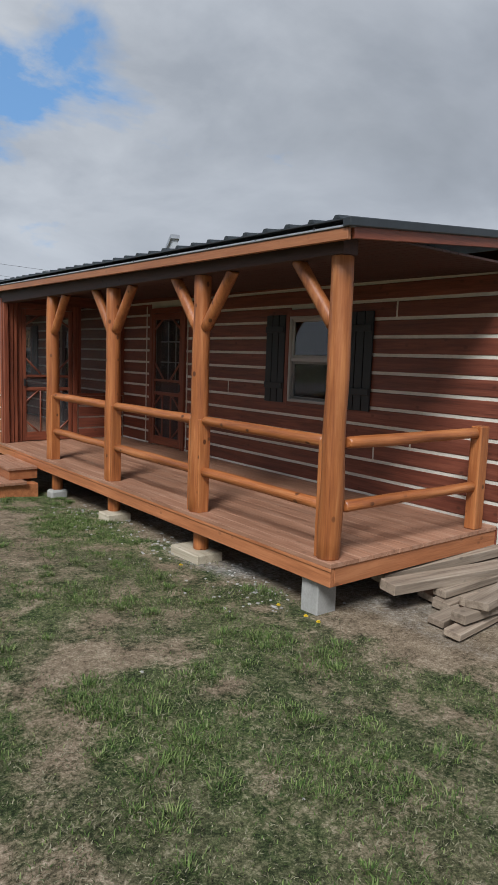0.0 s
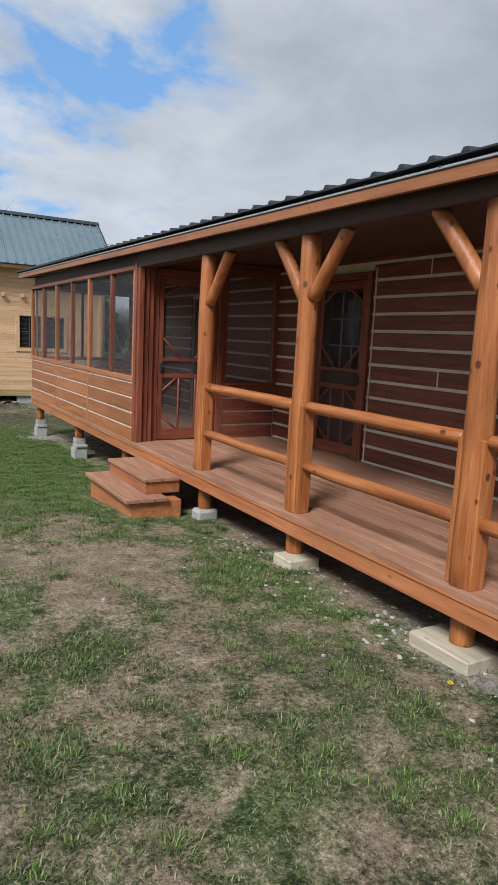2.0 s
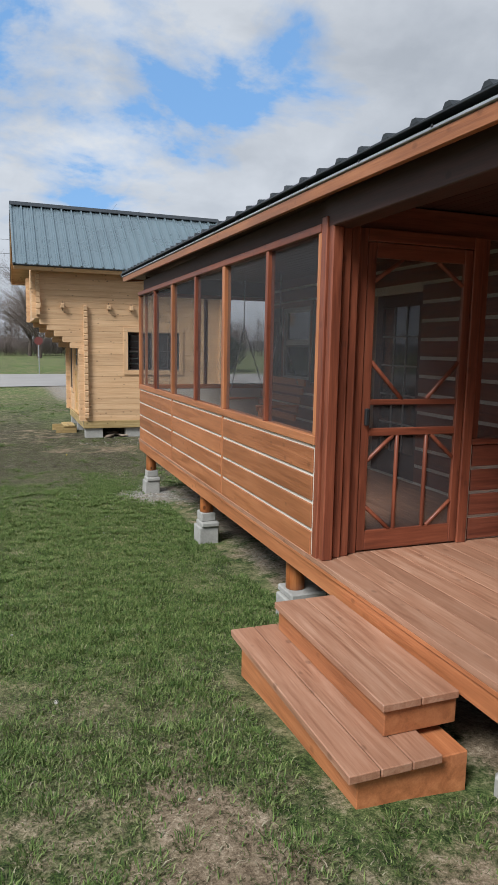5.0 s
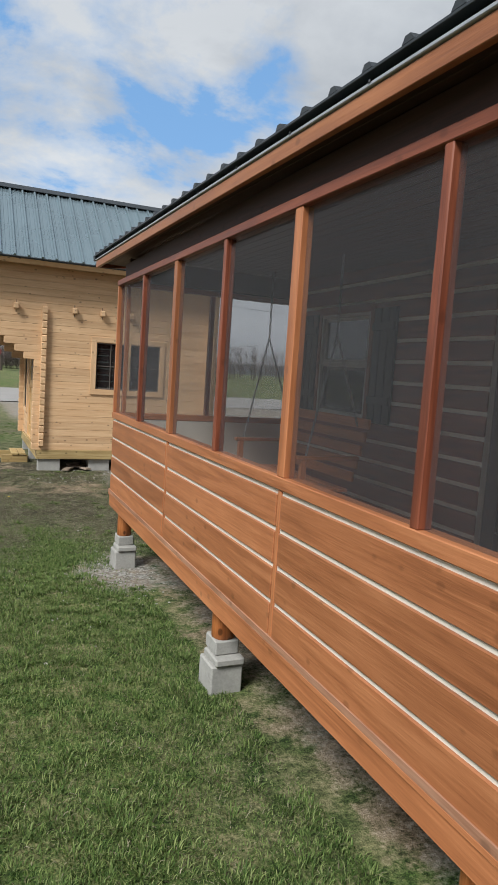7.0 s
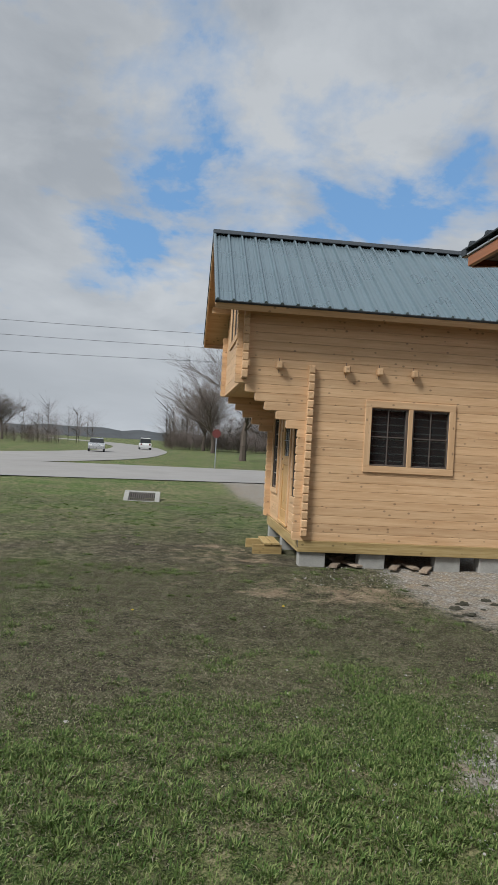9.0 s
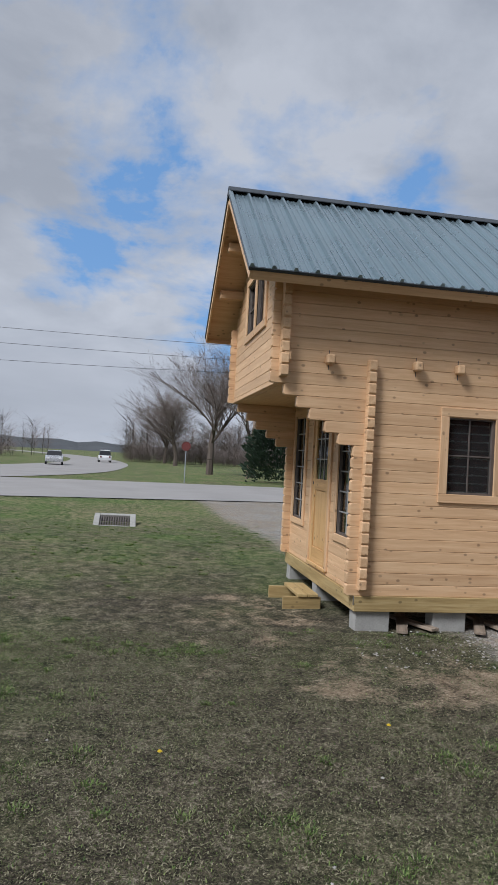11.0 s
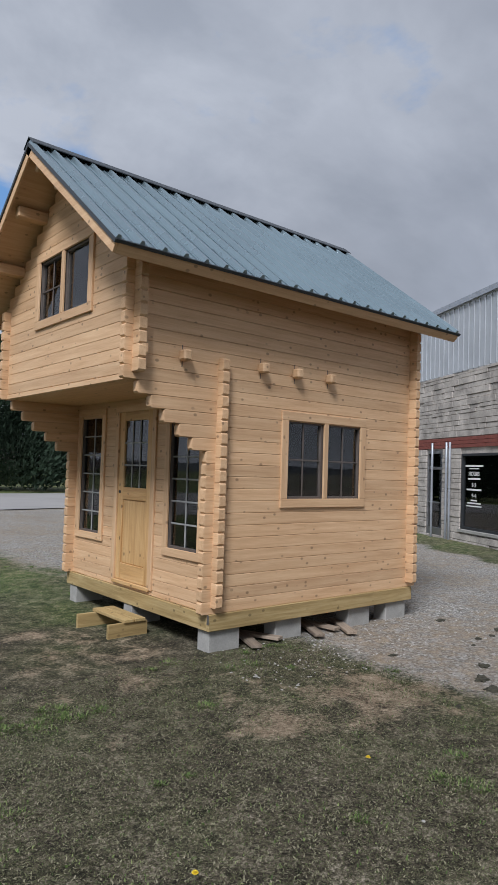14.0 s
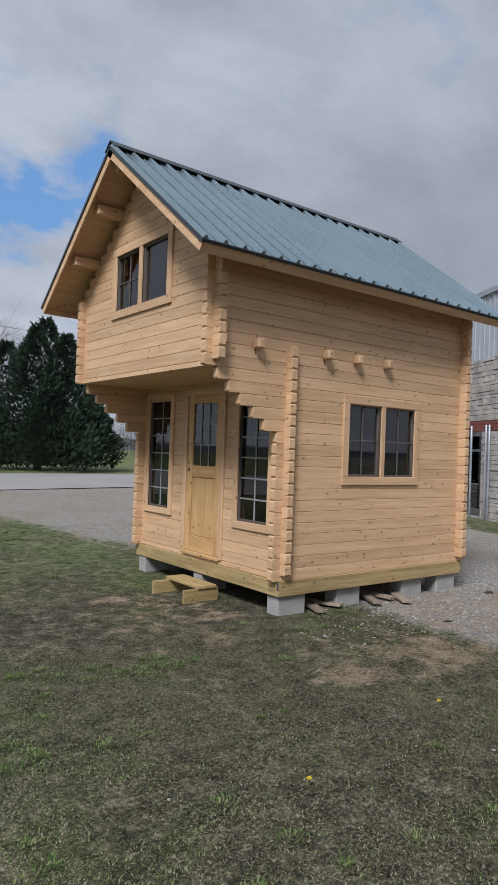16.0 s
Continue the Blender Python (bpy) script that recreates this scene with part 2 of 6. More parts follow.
def make_ground():
    m, nt, b = material("lawn_soil", 0.95, 0.0, 0.2)
    geo = nt.nodes.new("ShaderNodeNewGeometry")
    pos = geo.outputs["Position"]
    bare = nt.nodes.new("ShaderNodeAttribute")
    bare.attribute_name = "bare"
    grav = nt.nodes.new("ShaderNodeAttribute")
    grav.attribute_name = "gravel"
    f1, f2, f3 = noise_tex(nt, pos, 36, 6, 0.75), noise_tex(nt, pos, 7, 5, 0.6), noise_tex(nt, pos, 0.6, 4, 0.6)
    crumb = noise_tex(nt, pos, 110, 4, 0.7)
    fine = mix(nt, 0.25, mix(nt, 0.4, f1, crumb), f2)
    green = ramp(nt, [(0.42, (0.016, 0.033, 0.008)), (0.5, (0.075, 0.135, 0.029)), (0.58, (0.20, 0.235, 0.08))], fine)
    straw = ramp(nt, [(0.42, (0.07, 0.06, 0.032)), (0.58, (0.34, 0.285, 0.17))], fine)
    grass = mix(nt, ramp(nt, [(0.42, 0.0), (0.60, 0.75)], mix(nt, 0.5, f2, f3)), green, straw)
    dry = nt.nodes.new("ShaderNodeAttribute")
    dry.attribute_name = "dry"
    thatch = ramp(nt, [(0.43, (0.014, 0.012, 0.008)), (0.5, (0.062, 0.053, 0.034)), (0.55, (0.155, 0.134, 0.092)), (0.60, (0.33, 0.29, 0.22))], fine)
    grass = mix(nt, dry.outputs["Fac"], grass, thatch)
    dirt = ramp(nt, [(0.40, (0.070, 0.050, 0.032)), (0.47, (0.18, 0.135, 0.088)), (0.54, (0.285, 0.222, 0.152)), (0.61, (0.46, 0.385, 0.28))], fine)
    vo = nt.nodes.new("ShaderNodeTexVoronoi")
    vo.inputs["Scale"].default_value = 42
    nt.links.new(pos, vo.inputs["Vector"])
    sepc = nt.nodes.new("ShaderNodeSeparateColor")
    nt.links.new(vo.outputs["Color"], sepc.inputs[0])
    stone = ramp(nt, [(0.0, (0.13, 0.12, 0.105)), (0.5, (0.25, 0.235, 0.21)), (1.0, (0.43, 0.415, 0.385))], sepc.outputs[0])
    stone = mix(nt, ramp(nt, [(0.42, 0.0), (0.62, 0.8)], mix(nt, 0.6, f3, f2)), stone, dirt)
    edge = maths(nt, "ADD", bare.outputs["Fac"], maths(nt, "MULTIPLY", maths(nt, "SUBTRACT", mix(nt, 0.5, f1, f2), 0.5), 1.3))
    col = mix(nt, ramp(nt, [(0.38, 0.0), (0.62, 1.0)], edge), grass, dirt)
    edge2 = maths(nt, "ADD", grav.outputs["Fac"], maths(nt, "MULTIPLY", maths(nt, "SUBTRACT", mix(nt, 0.5, f1, f2), 0.5), 1.2))
    col = mix(nt, ramp(nt, [(0.38, 0.0), (0.62, 1.0)], edge2), col, stone)
    nt.links.new(col, b.inputs["Base Color"])
    bump(nt, b, mix(nt, 0.3, mix(nt, 0.4, f1, crumb), mix(nt, grav.outputs["Fac"], f2, vo.outputs["Distance"])), 0.8, 0.03)


make_ground()


def make_blades():
    m, nt, b = material("grass_blades", 0.7, 0.0, 0.25)
    geo = nt.nodes.new("ShaderNodeNewGeometry")
    at = nt.nodes.new("ShaderNodeAttribute")
    at.attribute_name = "dry"
    lush = ramp(nt, [(0.0, (0.036, 0.078, 0.015)), (0.5, (0.102, 0.178, 0.037)), (1.0, (0.25, 0.31, 0.10))], geo.outputs["Random Per Island"])
    dry = ramp(nt, [(0.0, (0.048, 0.040, 0.023)), (0.6, (0.135, 0.116, 0.074)), (1.0, (0.39, 0.345, 0.25))], geo.outputs["Random Per Island"])
    nt.links.new(mix(nt, at.outputs["Fac"], lush, dry), b.inputs["Base Color"])
    t = nt.nodes.new("ShaderNodeBsdfTranslucent")
    t.inputs["Color"].default_value = (0.09, 0.15, 0.03, 1)
    mx = nt.nodes.new("ShaderNodeMixShader")
    mx.inputs[0].default_value = 0.2
    nt.links.new(b.outputs[0], mx.inputs[1])
    nt.links.new(t.outputs[0], mx.inputs[2])
    nt.links.new(mx.outputs[0], nt.nodes["Material Output"].inputs[0])


make_blades()

# ---- mesh helpers ----


def world_of(ob):
    m = ob.matrix_parent_inverse @ ob.matrix_basis
    return world_of(ob.parent) @ m if ob.parent else ob.matrix_basis.copy()


def part(name, bm, mat, parent=None, label=""):
    """Links a bmesh, in world coordinates, as one mesh object under a thing or a part."""
    me = bpy.data.meshes.new(name)
    bm.to_mesh(me)
    bm.free()
    me.materials.append(MATS[mat])
    ob = new(name, me)
    if parent:
        ob.parent = parent
        ob.matrix_parent_inverse = world_of(parent).inverted()
    if label:
        ob["label"] = label
    return ob


def thing(name, at, label, category, group="", kind=""):
    ob = new(name)
    ob.empty_display_size = 0.1
    ob.matrix_basis = Matrix.Translation(at)
    return tagged(ob, label, category, group, kind)


def smooth(ob):
    for p in ob.data.polygons:
        p.use_smooth = True
    return ob


def put_box(bm, lo, hi, bev=0.004, m=None):
    """A bevelled box from corner to corner, turned by m about its centre."""
    lo, hi = Vector(lo), Vector(hi)
    c, s = (lo + hi) / 2, hi - lo
    r = bmesh.ops.create_cube(bm, size=1)
    vs = r["verts"]
    for v in vs:
        v.co = Vector((v.co.x * s.x, v.co.y * s.y, v.co.z * s.z))
    if bev > 0:
        es = list({e for v in vs for e in v.link_edges})
        r = bmesh.ops.bevel(bm, geom=es, offset=min(bev, 0.45 * min(abs(a) for a in s)), segments=1, affect="EDGES")
        vs = list({v for f in r["faces"] for v in f.verts} | {v for v in vs if v.is_valid})
    mm = Matrix.Translation(c) @ (m or Matrix())
    for v in vs:
        v.co = mm @ v.co
    return bm


def box(lo, hi, bev=0.004, m=None):
    return put_box(bmesh.new(), lo, hi, bev, m)


def put_log(bm, a, b, r0, r1=None, seg=14, rings=8, wob=0.004, chamfer=0.012, seed=0.0):
    """A peeled log from a to b: tapered, slightly uneven, with eased ends."""
    a, b = Vector(a), Vector(b)
    r1 = r0 if r1 is None else r1
    d = (b - a).normalized()
    u = d.orthogonal().normalized()
    w = d.cross(u)
    n = (b - a).length
    stops = [0.0] + [chamfer / n + (1 - 2 * chamfer / n) * i / rings for i in range(rings + 1)] + [1.0]
    loops = []
    for k, f in enumerate(stops):
        rad = r0 + (r1 - r0) * f - (chamfer if k in (0, len(stops) - 1) else 0)
        loop = []
        for i in range(seg):
            t = 2 * math.pi * i / seg
            p = a + d * (f * n)
            off = u * math.cos(t) + w * math.sin(t)
            k2 = noise.noise(p * 2.3 + off * 0.8 + Vector((seed, 0, 0)))
            loop.append(bm.verts.new(p + off * (rad + wob * k2)))
        loops.append(loop)
    for l0, l1 in zip(loops, loops[1:]):
        for i in range(seg):
            f = bm.faces.new((l0[i], l0[(i + 1) % seg], l1[(i + 1) % seg], l1[i]))
            f.smooth = True
    bm.faces.new(loops[0][::-1])
    bm.faces.new(loops[-1])
    return bm


def log(a, b, r0, r1=None, **k):
    return put_log(bmesh.new(), a, b, r0, r1, **k)


SHARED = {}


def piece(name, size, mat, at, parent, bev=0.005, label=""):
    """One of many alike boxes: its own object on a shared mesh. at: its centre."""
    key = (name, tuple(round(s, 3) for s in size), mat, bev)
    if key not in SHARED:
        bm = box([-s / 2 for s in size], [s / 2 for s in size], bev)
        me = bpy.data.meshes.new(name)
        bm.to_mesh(me)
        bm.free()
        me.materials.append(MATS[mat])
        SHARED[key] = me
    ob = new(name, SHARED[key])
    ob.parent = parent
    ob.matrix_parent_inverse = world_of(parent).inverted()
    ob.matrix_basis = Matrix.Translation(at)
    if label:
        ob["label"] = label
    return ob


def spans(lo, hi, cuts):
    """What is left of lo..hi when the cuts are taken out."""
    out = [(lo, hi)]
    for a, b in cuts:
        nxt = []
        for s, e in out:
            if b <= s or a >= e:
                nxt.append((s, e))
            else:
                if a > s:
                    nxt.append((s, a))
                if b < e:
                    nxt.append((b, e))
        out = nxt
    return [(s, e) for s, e in out if e - s > 0.015]


# ---- the ground ----
def step(a, b, v):
    t = min(1.0, max(0.0, (v - a) / (b - a)))
    return t * t * (3 - 2 * t)


def ground_z(x, y):
    z = -0.06 - 0.33 * step(5.5, 13.0, y) - 0.12 * step(12.5, 18.0, y)
    z -= 0.05 * step(1.6, 3.2, x) * (1 - step(9, 15, y)) + 0.0
    if abs(x) < 60 and -40 < y < 60:
        z += 0.018 * noise.noise(Vector((x * 0.9, y * 0.9, 0))) + 0.010 * noise.noise(Vector((x * 3.1, y * 3.1, 5)))
    z += 0.05 * math.exp(-((x - 2.2) ** 2 / 0.8 + (y - 8.5) ** 2 / 1.2))
    # the shallow ditch round the drain and the rise of far fields
    z -= 0.22 * math.exp(-((x + 0.2) ** 2 / 14 + (y - 33.5) ** 2 / 5))
    return z


def blob(x, y, cx, cy, rx, ry):
    return math.exp(-((x - cx) ** 2 / rx ** 2 + (y - cy) ** 2 / ry ** 2))


def bare_at(x, y):
    n = 0.35 * noise.noise(Vector((x * 0.9, y * 0.9, 3.0))) + 0.8 * noise.noise(Vector((x * 2.3, y * 2.3, 9.0))) + 0.65 * noise.noise(Vector((x * 5.1, y * 5.1, 1.0)))
    b = 0.30 + 0.42 * n + 0.07 * (1 - step(8.0, 10.5, y))
    b += 0.42 * blob(x, y, 1.7, 7.3, 0.9, 1.3) + 0.12 * blob(x, y, 1.0, 4.6, 1.4, 1.8)
    b -= 0.55 * blob(x, y, 1.9, 11.3, 2.2, 2.4) + 0.4 * blob(x, y, 2.2, 14.6, 1.6, 1.6)
    b += 0.62 * blob(x, y, 3.4, 19.8, 1.3, 0.8) + 0.45 * blob(x, y, 1.9, 22.3, 1.0, 2.2) - 0.30 * step(14.5, 17.0, y) * (1 - step(27, 33, y))
    b += 0.5 * step(3.0, 3.5, x) * (1 - step(15.5, 16.5, y))
    b -= 0.25 * step(22, 30, y) * (1 - step(2, 4, x))
    if y > 46 or abs(x) > 40 or y < -12:
        b = 0.12 + 0.2 * n
    return max(0.0, min(1.0, b))


def dry_at(x, y):
    n = noise.noise(Vector((x * 0.9, y * 0.9, 40.0))) + 0.5 * noise.noise(Vector((x * 2.6, y * 2.6, 44.0)))
    d = 0.42 + 0.34 * n + 0.44 * step(14.2, 16.8, y - 0.25 * x) * (1 - step(22, 28, y)) * (0.45 + 0.55 * step(-3.0, 0.5, x)) + 0.12 * (1 - step(2, 6, y))
    d -= 0.45 * blob(x, y, 1.8, 11.2, 2.6, 2.8) + 0.4 * blob(x, y, 2.4, 14.8, 1.4, 1.4)
    d += 0.06 * step(16.0, 17.5, y) * (1 - step(21, 25, y)) * step(-2.0, 0.5, x)
    d -= 0.35 * step(30, 38, y)
    return max(0.0, min(1.0, d))


def gravel_at(x, y):
    n = 0.35 * noise.noise(Vector((x * 0.8, y * 0.8, 20.0))) + 0.3 * noise.noise(Vector((x * 2.7, y * 2.7, 22.0)))
    g = step(3.2, 5.2, x) * step(16.8, 19.5, y) * (1 - step(12.6, 13.6, x + 0.5 * (25 - y))) * (1 - step(44, 47, y))
    g = max(g, 0.85 * step(2.4, 4.6, x + 0.05 * (y - 30)) * step(24.5, 28, y) * (1 - step(43, 46, y)) * (1 - step(13.5, 15, x)))
    g = max(g, 0.8 * blob(x, y, 3.1, 15.2, 0.6, 0.8), 0.7 * blob(x, y, 3.4, 4.4, 0.5, 1.3), 0.5 * step(3.1, 3.6, x) * (1 - step(15, 16.5, y)))
    g = max(g, 0.3 * blob(x, y, 1.0, 18.3, 2.2, 1.0))
    return max(0.0, min(1.0, g + n * (0.5 if g > 0.08 else 0)))


def axis_stops(lo, hi, fine, far):
    a = list(np.arange(lo, hi + 1e-6, fine))
    s, out = fine, []
    v = hi
    while v < far:
        s *= 1.22
        v += s
        out.append(v)
    s, neg, v = fine, [], lo
    while v > -far:
        s *= 1.22
        v -= s
        neg.append(v)
    return neg[::-1] + a + out


def build_ground():
    xs, ys = axis_stops(-5.0, 9.0, 0.14, 2500), axis_stops(-1.0, 30.0, 0.14, 2500)
    nx, ny = len(xs), len(ys)
    verts = [(x, y, ground_z(x, y)) for y in ys for x in xs]
    faces = [(j * nx + i, j * nx + i + 1, (j + 1) * nx + i + 1, (j + 1) * nx + i) for j in range(ny - 1) for i in range(nx - 1)]
    me = bpy.data.meshes.new("ground")
    me.from_pydata(verts, [], faces)
    for name, fn in (("bare", bare_at), ("gravel", gravel_at), ("dry", dry_at)):
        at = me.attributes.new(name, "FLOAT", "POINT")
        at.data.foreach_set("value", [fn(v[0], v[1]) for v in verts])
    me.materials.append(MATS["lawn_soil"])
    ob = new("ground", me)
    smooth(ob)
    tagged(ob, "patchy spring lawn with bare soil and gravel", "ground", kind="structure")


build_ground()

# ---- cabin with the long porch ----
DECK, FRONT, BACK = 0.32, 3.07, 5.05
Y0, Y1 = 2.98, 15.46
PART_Y = 9.78          # screened part begins
POSTS = (3.10, 4.72, 6.37, 8.03)
EAVE_X, EAVE_Z = 2.965, 2.47


def chinked_wall(name, axis, face, lo, hi, z0, z1, cuts, mat, pitch, label, thick=0.12, out=-1, joints=()):
    """A wall of wide boards with pale chinking recessed between them. axis: the way the boards run; face: the outer plane; cuts: (lo, hi, z0, z1)."""
    base = (face, (lo + hi) / 2, z0) if axis == "y" else ((lo + hi) / 2, face, z0)
    w = tagged(thing(name, base, label, "wall"), kind="structure")

    def slab(a, b, za, zb, d0, d1):
        p, q = face - out * d0, face - out * d1
        return ((min(p, q), a, za), (max(p, q), b, zb)) if axis == "y" else ((a, min(p, q), za), (b, max(p, q), zb))
    bm = bmesh.new()
    zs = sorted({z0, z1, *[c[2] for c in cuts], *[c[3] for c in cuts]})
    for za, zb in zip(zs, zs[1:]):
        for s, e in spans(lo, hi, [(c[0], c[1]) for c in cuts if c[2] <= za + 1e-4 and c[3] >= zb - 1e-4]):
            put_box(bm, *slab(s, e, za, zb, 0.009, thick - 0.012), 0)
    part("chinking", bm, "chinking", w, "pale chinking between the boards")
    n = round((z1 - z0) / pitch)
    h = (z1 - z0) / n
    for k in range(n):
        za, zb = z0 + k * h + 0.016, z0 + (k + 1) * h - 0.016
        if k == 0:
            za = z0
        if k == n - 1:
            zb = z1
        hit = [(c[0], c[1]) for c in cuts if c[2] < zb - 0.03 and c[3] > za + 0.03]
        hit += [(j - 0.011, j + 0.011) for kk, j in joints if kk == k]
        for s, e in spans(lo, hi, hit):
            a, b = slab(s, e, za, zb, 0.0, 0.02)
            size = [b[i] - a[i] for i in range(3)]
            piece("board", size, mat, [(a[i] + b[i]) / 2 for i in range(3)], w, 0.006)
    return w


def glazed_window(name, axis, face, lo, hi, z0, z1, out, frame_mat, label, cols=1, rows=1, fw=0.05, grille=None, hung=False):
    """A window with frame, sill, panes and grille bars standing in an opening."""
    base = (face, (lo + hi) / 2, z0) if axis == "y" else ((lo + hi) / 2, face, z0)
    w = tagged(thing(name, base, label, "window"), kind="structure")

    def put(bm, a, b, za, zb, d0, d1, bev=0.003):
        p, q = face + out * d0, face + out * d1
        lo3, hi3 = ((min(p, q), a, za), (max(p, q), b, zb)) if axis == "y" else ((a, min(p, q), za), (b, max(p, q), zb))
        return put_box(bm, lo3, hi3, bev)
    bm = bmesh.new()
    put(bm, lo, hi, z1 - fw, z1, -0.06, 0.02)
    put(bm, lo, hi, z0, z0 + fw, -0.06, 0.02)
    put(bm, lo, lo + fw, z0 + fw, z1 - fw, -0.06, 0.02)
    put(bm, hi - fw, hi, z0 + fw, z1 - fw, -0.06, 0.02)
    part("window_frame", bm, frame_mat, w)
    a, b, za, zb = lo + fw, hi - fw, z0 + fw, z1 - fw
    if hung:
        zm = (za + zb) / 2
        part("meeting_rail", put(bmesh.new(), a, b, zm - 0.02, zm + 0.02, -0.05, 0.005), frame_mat, w)
        for i, (p, q) in enumerate(((za, zm - 0.02), (zm + 0.02, zb))):
            d = -0.03 if i == 0 else -0.018
            sb = bmesh.new()
            put(sb, a, a + 0.03, p, q, d - 0.02, d + 0.012)
            put(sb, b - 0.03, b, p, q, d - 0.02, d + 0.012)
            put(sb, a + 0.03, b - 0.03, p, p + 0.03, d - 0.02, d + 0.012)
            put(sb, a + 0.03, b - 0.03, q - 0.03, q, d - 0.02, d + 0.012)
            sash = part("sash", sb, frame_mat, w)
            part("pane", put(bmesh.new(), a + 0.03, b - 0.03, p + 0.03, q - 0.03, d - 0.006, d, 0), "window_glass", sash).visible_shadow = False
    else:
        part("pane", put(bmesh.new(), a, b, za, zb, -0.036, -0.03, 0), "window_glass", w).visible_shadow = False
        for i in range(1, cols):
            c = a + (b - a) * i / cols
            part("grille_bar", put(bmesh.new(), c - 0.009, c + 0.009, za, zb, -0.029, -0.017), grille, w)
        for i in range(1, rows):
            c = za + (zb - za) * i / rows
            part("grille_bar", put(bmesh.new(), a, b, c - 0.009, c + 0.009, -0.0285, -0.0165), grille, w)
    if hung:
        part("insect_screen", put(bmesh.new(), a + 0.01, b - 0.01, za + 0.005, zm - 0.022, -0.004, -0.003, 0), "insect_screen", w)
        for i in (1, 2):
            c = a + 0.03 + (b - a - 0.06) * i / 3
            part("grille_bar", put(bmesh.new(), c - 0.007, c + 0.007, zm + 0.05, zb - 0.03, -0.030, -0.0255), frame_mat, w)
        c = (zm + zb) / 2 + 0.01
        part("grille_bar", put(bmesh.new(), a + 0.03, b - 0.03, c - 0.007, c + 0.007, -0.0295, -0.025), frame_mat, w)
        for p0, p1, q0, q1 in ((lo - 0.055, lo, z0 - 0.05, z1 + 0.075), (hi, hi + 0.055, z0 - 0.05, z1 + 0.075), (lo, hi, z1, z1 + 0.075), (lo, hi, z0 - 0.05, z0)):
            part("casing", put(bmesh.new(), p0, p1, q0, q1, -0.03, 0.026), "red_board_z" if p1 - p0 < 0.1 else "red_board_" + axis, w, "dark red-brown board casing")
    # near-black sheet painted as the darkness of the unlit room behind the glass
    part("blackout", put(bmesh.new(), lo + 0.01, hi - 0.01, z0 + 0.01, z1 - 0.01, -0.34, -0.33, 0), "room_shade_black", w, "near-black sheet standing in for the unlit room's darkness")
    return w


def deck():
    d = thing("porch_deck", (4.0, 9.3, 0.0), "reddish-brown stained plank porch deck on log stubs", "deck", kind="structure")
    part("rim_joist", box((FRONT + 0.012, Y0 + 0.012, 0.15), (FRONT + 0.05, Y1, 0.285), 0.004), "orange_board_y", d)
    part("rim_joist", box((FRONT + 0.052, Y0 + 0.012, 0.15), (BACK + 0.3, Y0 + 0.05, 0.285), 0.004), "orange_board_x", d)
    part("rim_joist", box((FRONT + 0.052, Y1 - 0.04, 0.15), (BACK + 0.3, Y1, 0.285), 0.004), "orange_board_x", d)
    part("edge_strip", box((FRONT + 0.002, Y0 + 0.002, 0.262), (FRONT + 0.0115, Y1, 0.285), 0.002), "orange_board_y", d)
    for y in np.arange(3.4, Y1 - 0.2, 0.6):
        part("joist", box((FRONT + 0.055, y, 0.15), (BACK, y + 0.04, 0.284), 0.003), "old_plank_x", d)
    n = 14
    w = (BACK - FRONT) / n
    for i in range(n):
        x = FRONT + (i + 0.5) * w
        cuts = sorted((Y0, Y0 + 2.4 + 3.1 * ((i * 0.37) % 1), Y0 + 6.9 + 2.5 * ((i * 0.61) % 1), Y1))
        for a, b in zip(cuts, cuts[1:]):
            piece("plank", (w - 0.0025, b - a - 0.004, 0.034), "deck_y", (x, (a + b) / 2, DECK - 0.017), d, 0.002)


deck()


def post(y, braces, x=FRONT + 0.095, top=2.335, r=0.077):
    p = thing("porch_post", (x, y, DECK), "honey-orange peeled log porch post with angled braces", "post", "porch posts")
    part("log", log((x, y, DECK), (x, y, top), r + 0.004, r - 0.004, seg=20, rings=14, wob=0.012, chamfer=0.006, seed=y), "stained_log_z", p)
    for s in braces:
        part("brace", log((x, y + s * 0.055, 1.90), (x, y + s * 0.43, 2.345), 0.052, 0.05, seg=12, wob=0.006, chamfer=0.004, seed=y + s), "stained_log_z", p)
    for s in ((1,) if y < 4 else (-1, 1)) if y < 8 else (-1,):
        part("nailer", box((x - 0.055, y + s * 0.072 - 0.018, DECK), (x + 0.055, y + s * 0.072 + 0.018, 1.13), 0.004), "stained_log_z", p, "flat board against the log")


post(POSTS[0], (1,))
post(POSTS[1], (-1, 1))
post(POSTS[2], (-1, 1))
post(POSTS[3], (-1,))


def half_post():
    p = thing("rail_post", (4.80, 3.06, DECK), "short squared stained post ending the railing", "post")
    part("upright", box((4.74, 3.0, DECK), (4.86, 3.10, 1.175), 0.008), "stained_log_z", p)


half_post()


def rails():
    runs = [((FRONT + 0.095, a + 0.086), (FRONT + 0.095, b - 0.086)) for a, b in zip(POSTS, POSTS[1:])]
    runs.append(((FRONT + 0.182, 3.06), (4.74, 3.05)))
    for i, (a, b) in enumerate(runs):
        r = thing("porch_railing", (*a, 0.69), "two peeled log rails between porch posts", "railing", "porch railings")
        for z, rad in ((1.115, 0.044), (0.675, 0.042)):
            m = "stained_log_y" if i < 3 else "stained_log_x"
            part("rail", log((*a, z), (*b, z + 0.005), rad, rad * 0.96, seg=14, rings=10, wob=0.009, seed=i * 3 + z), m, r)


rails()

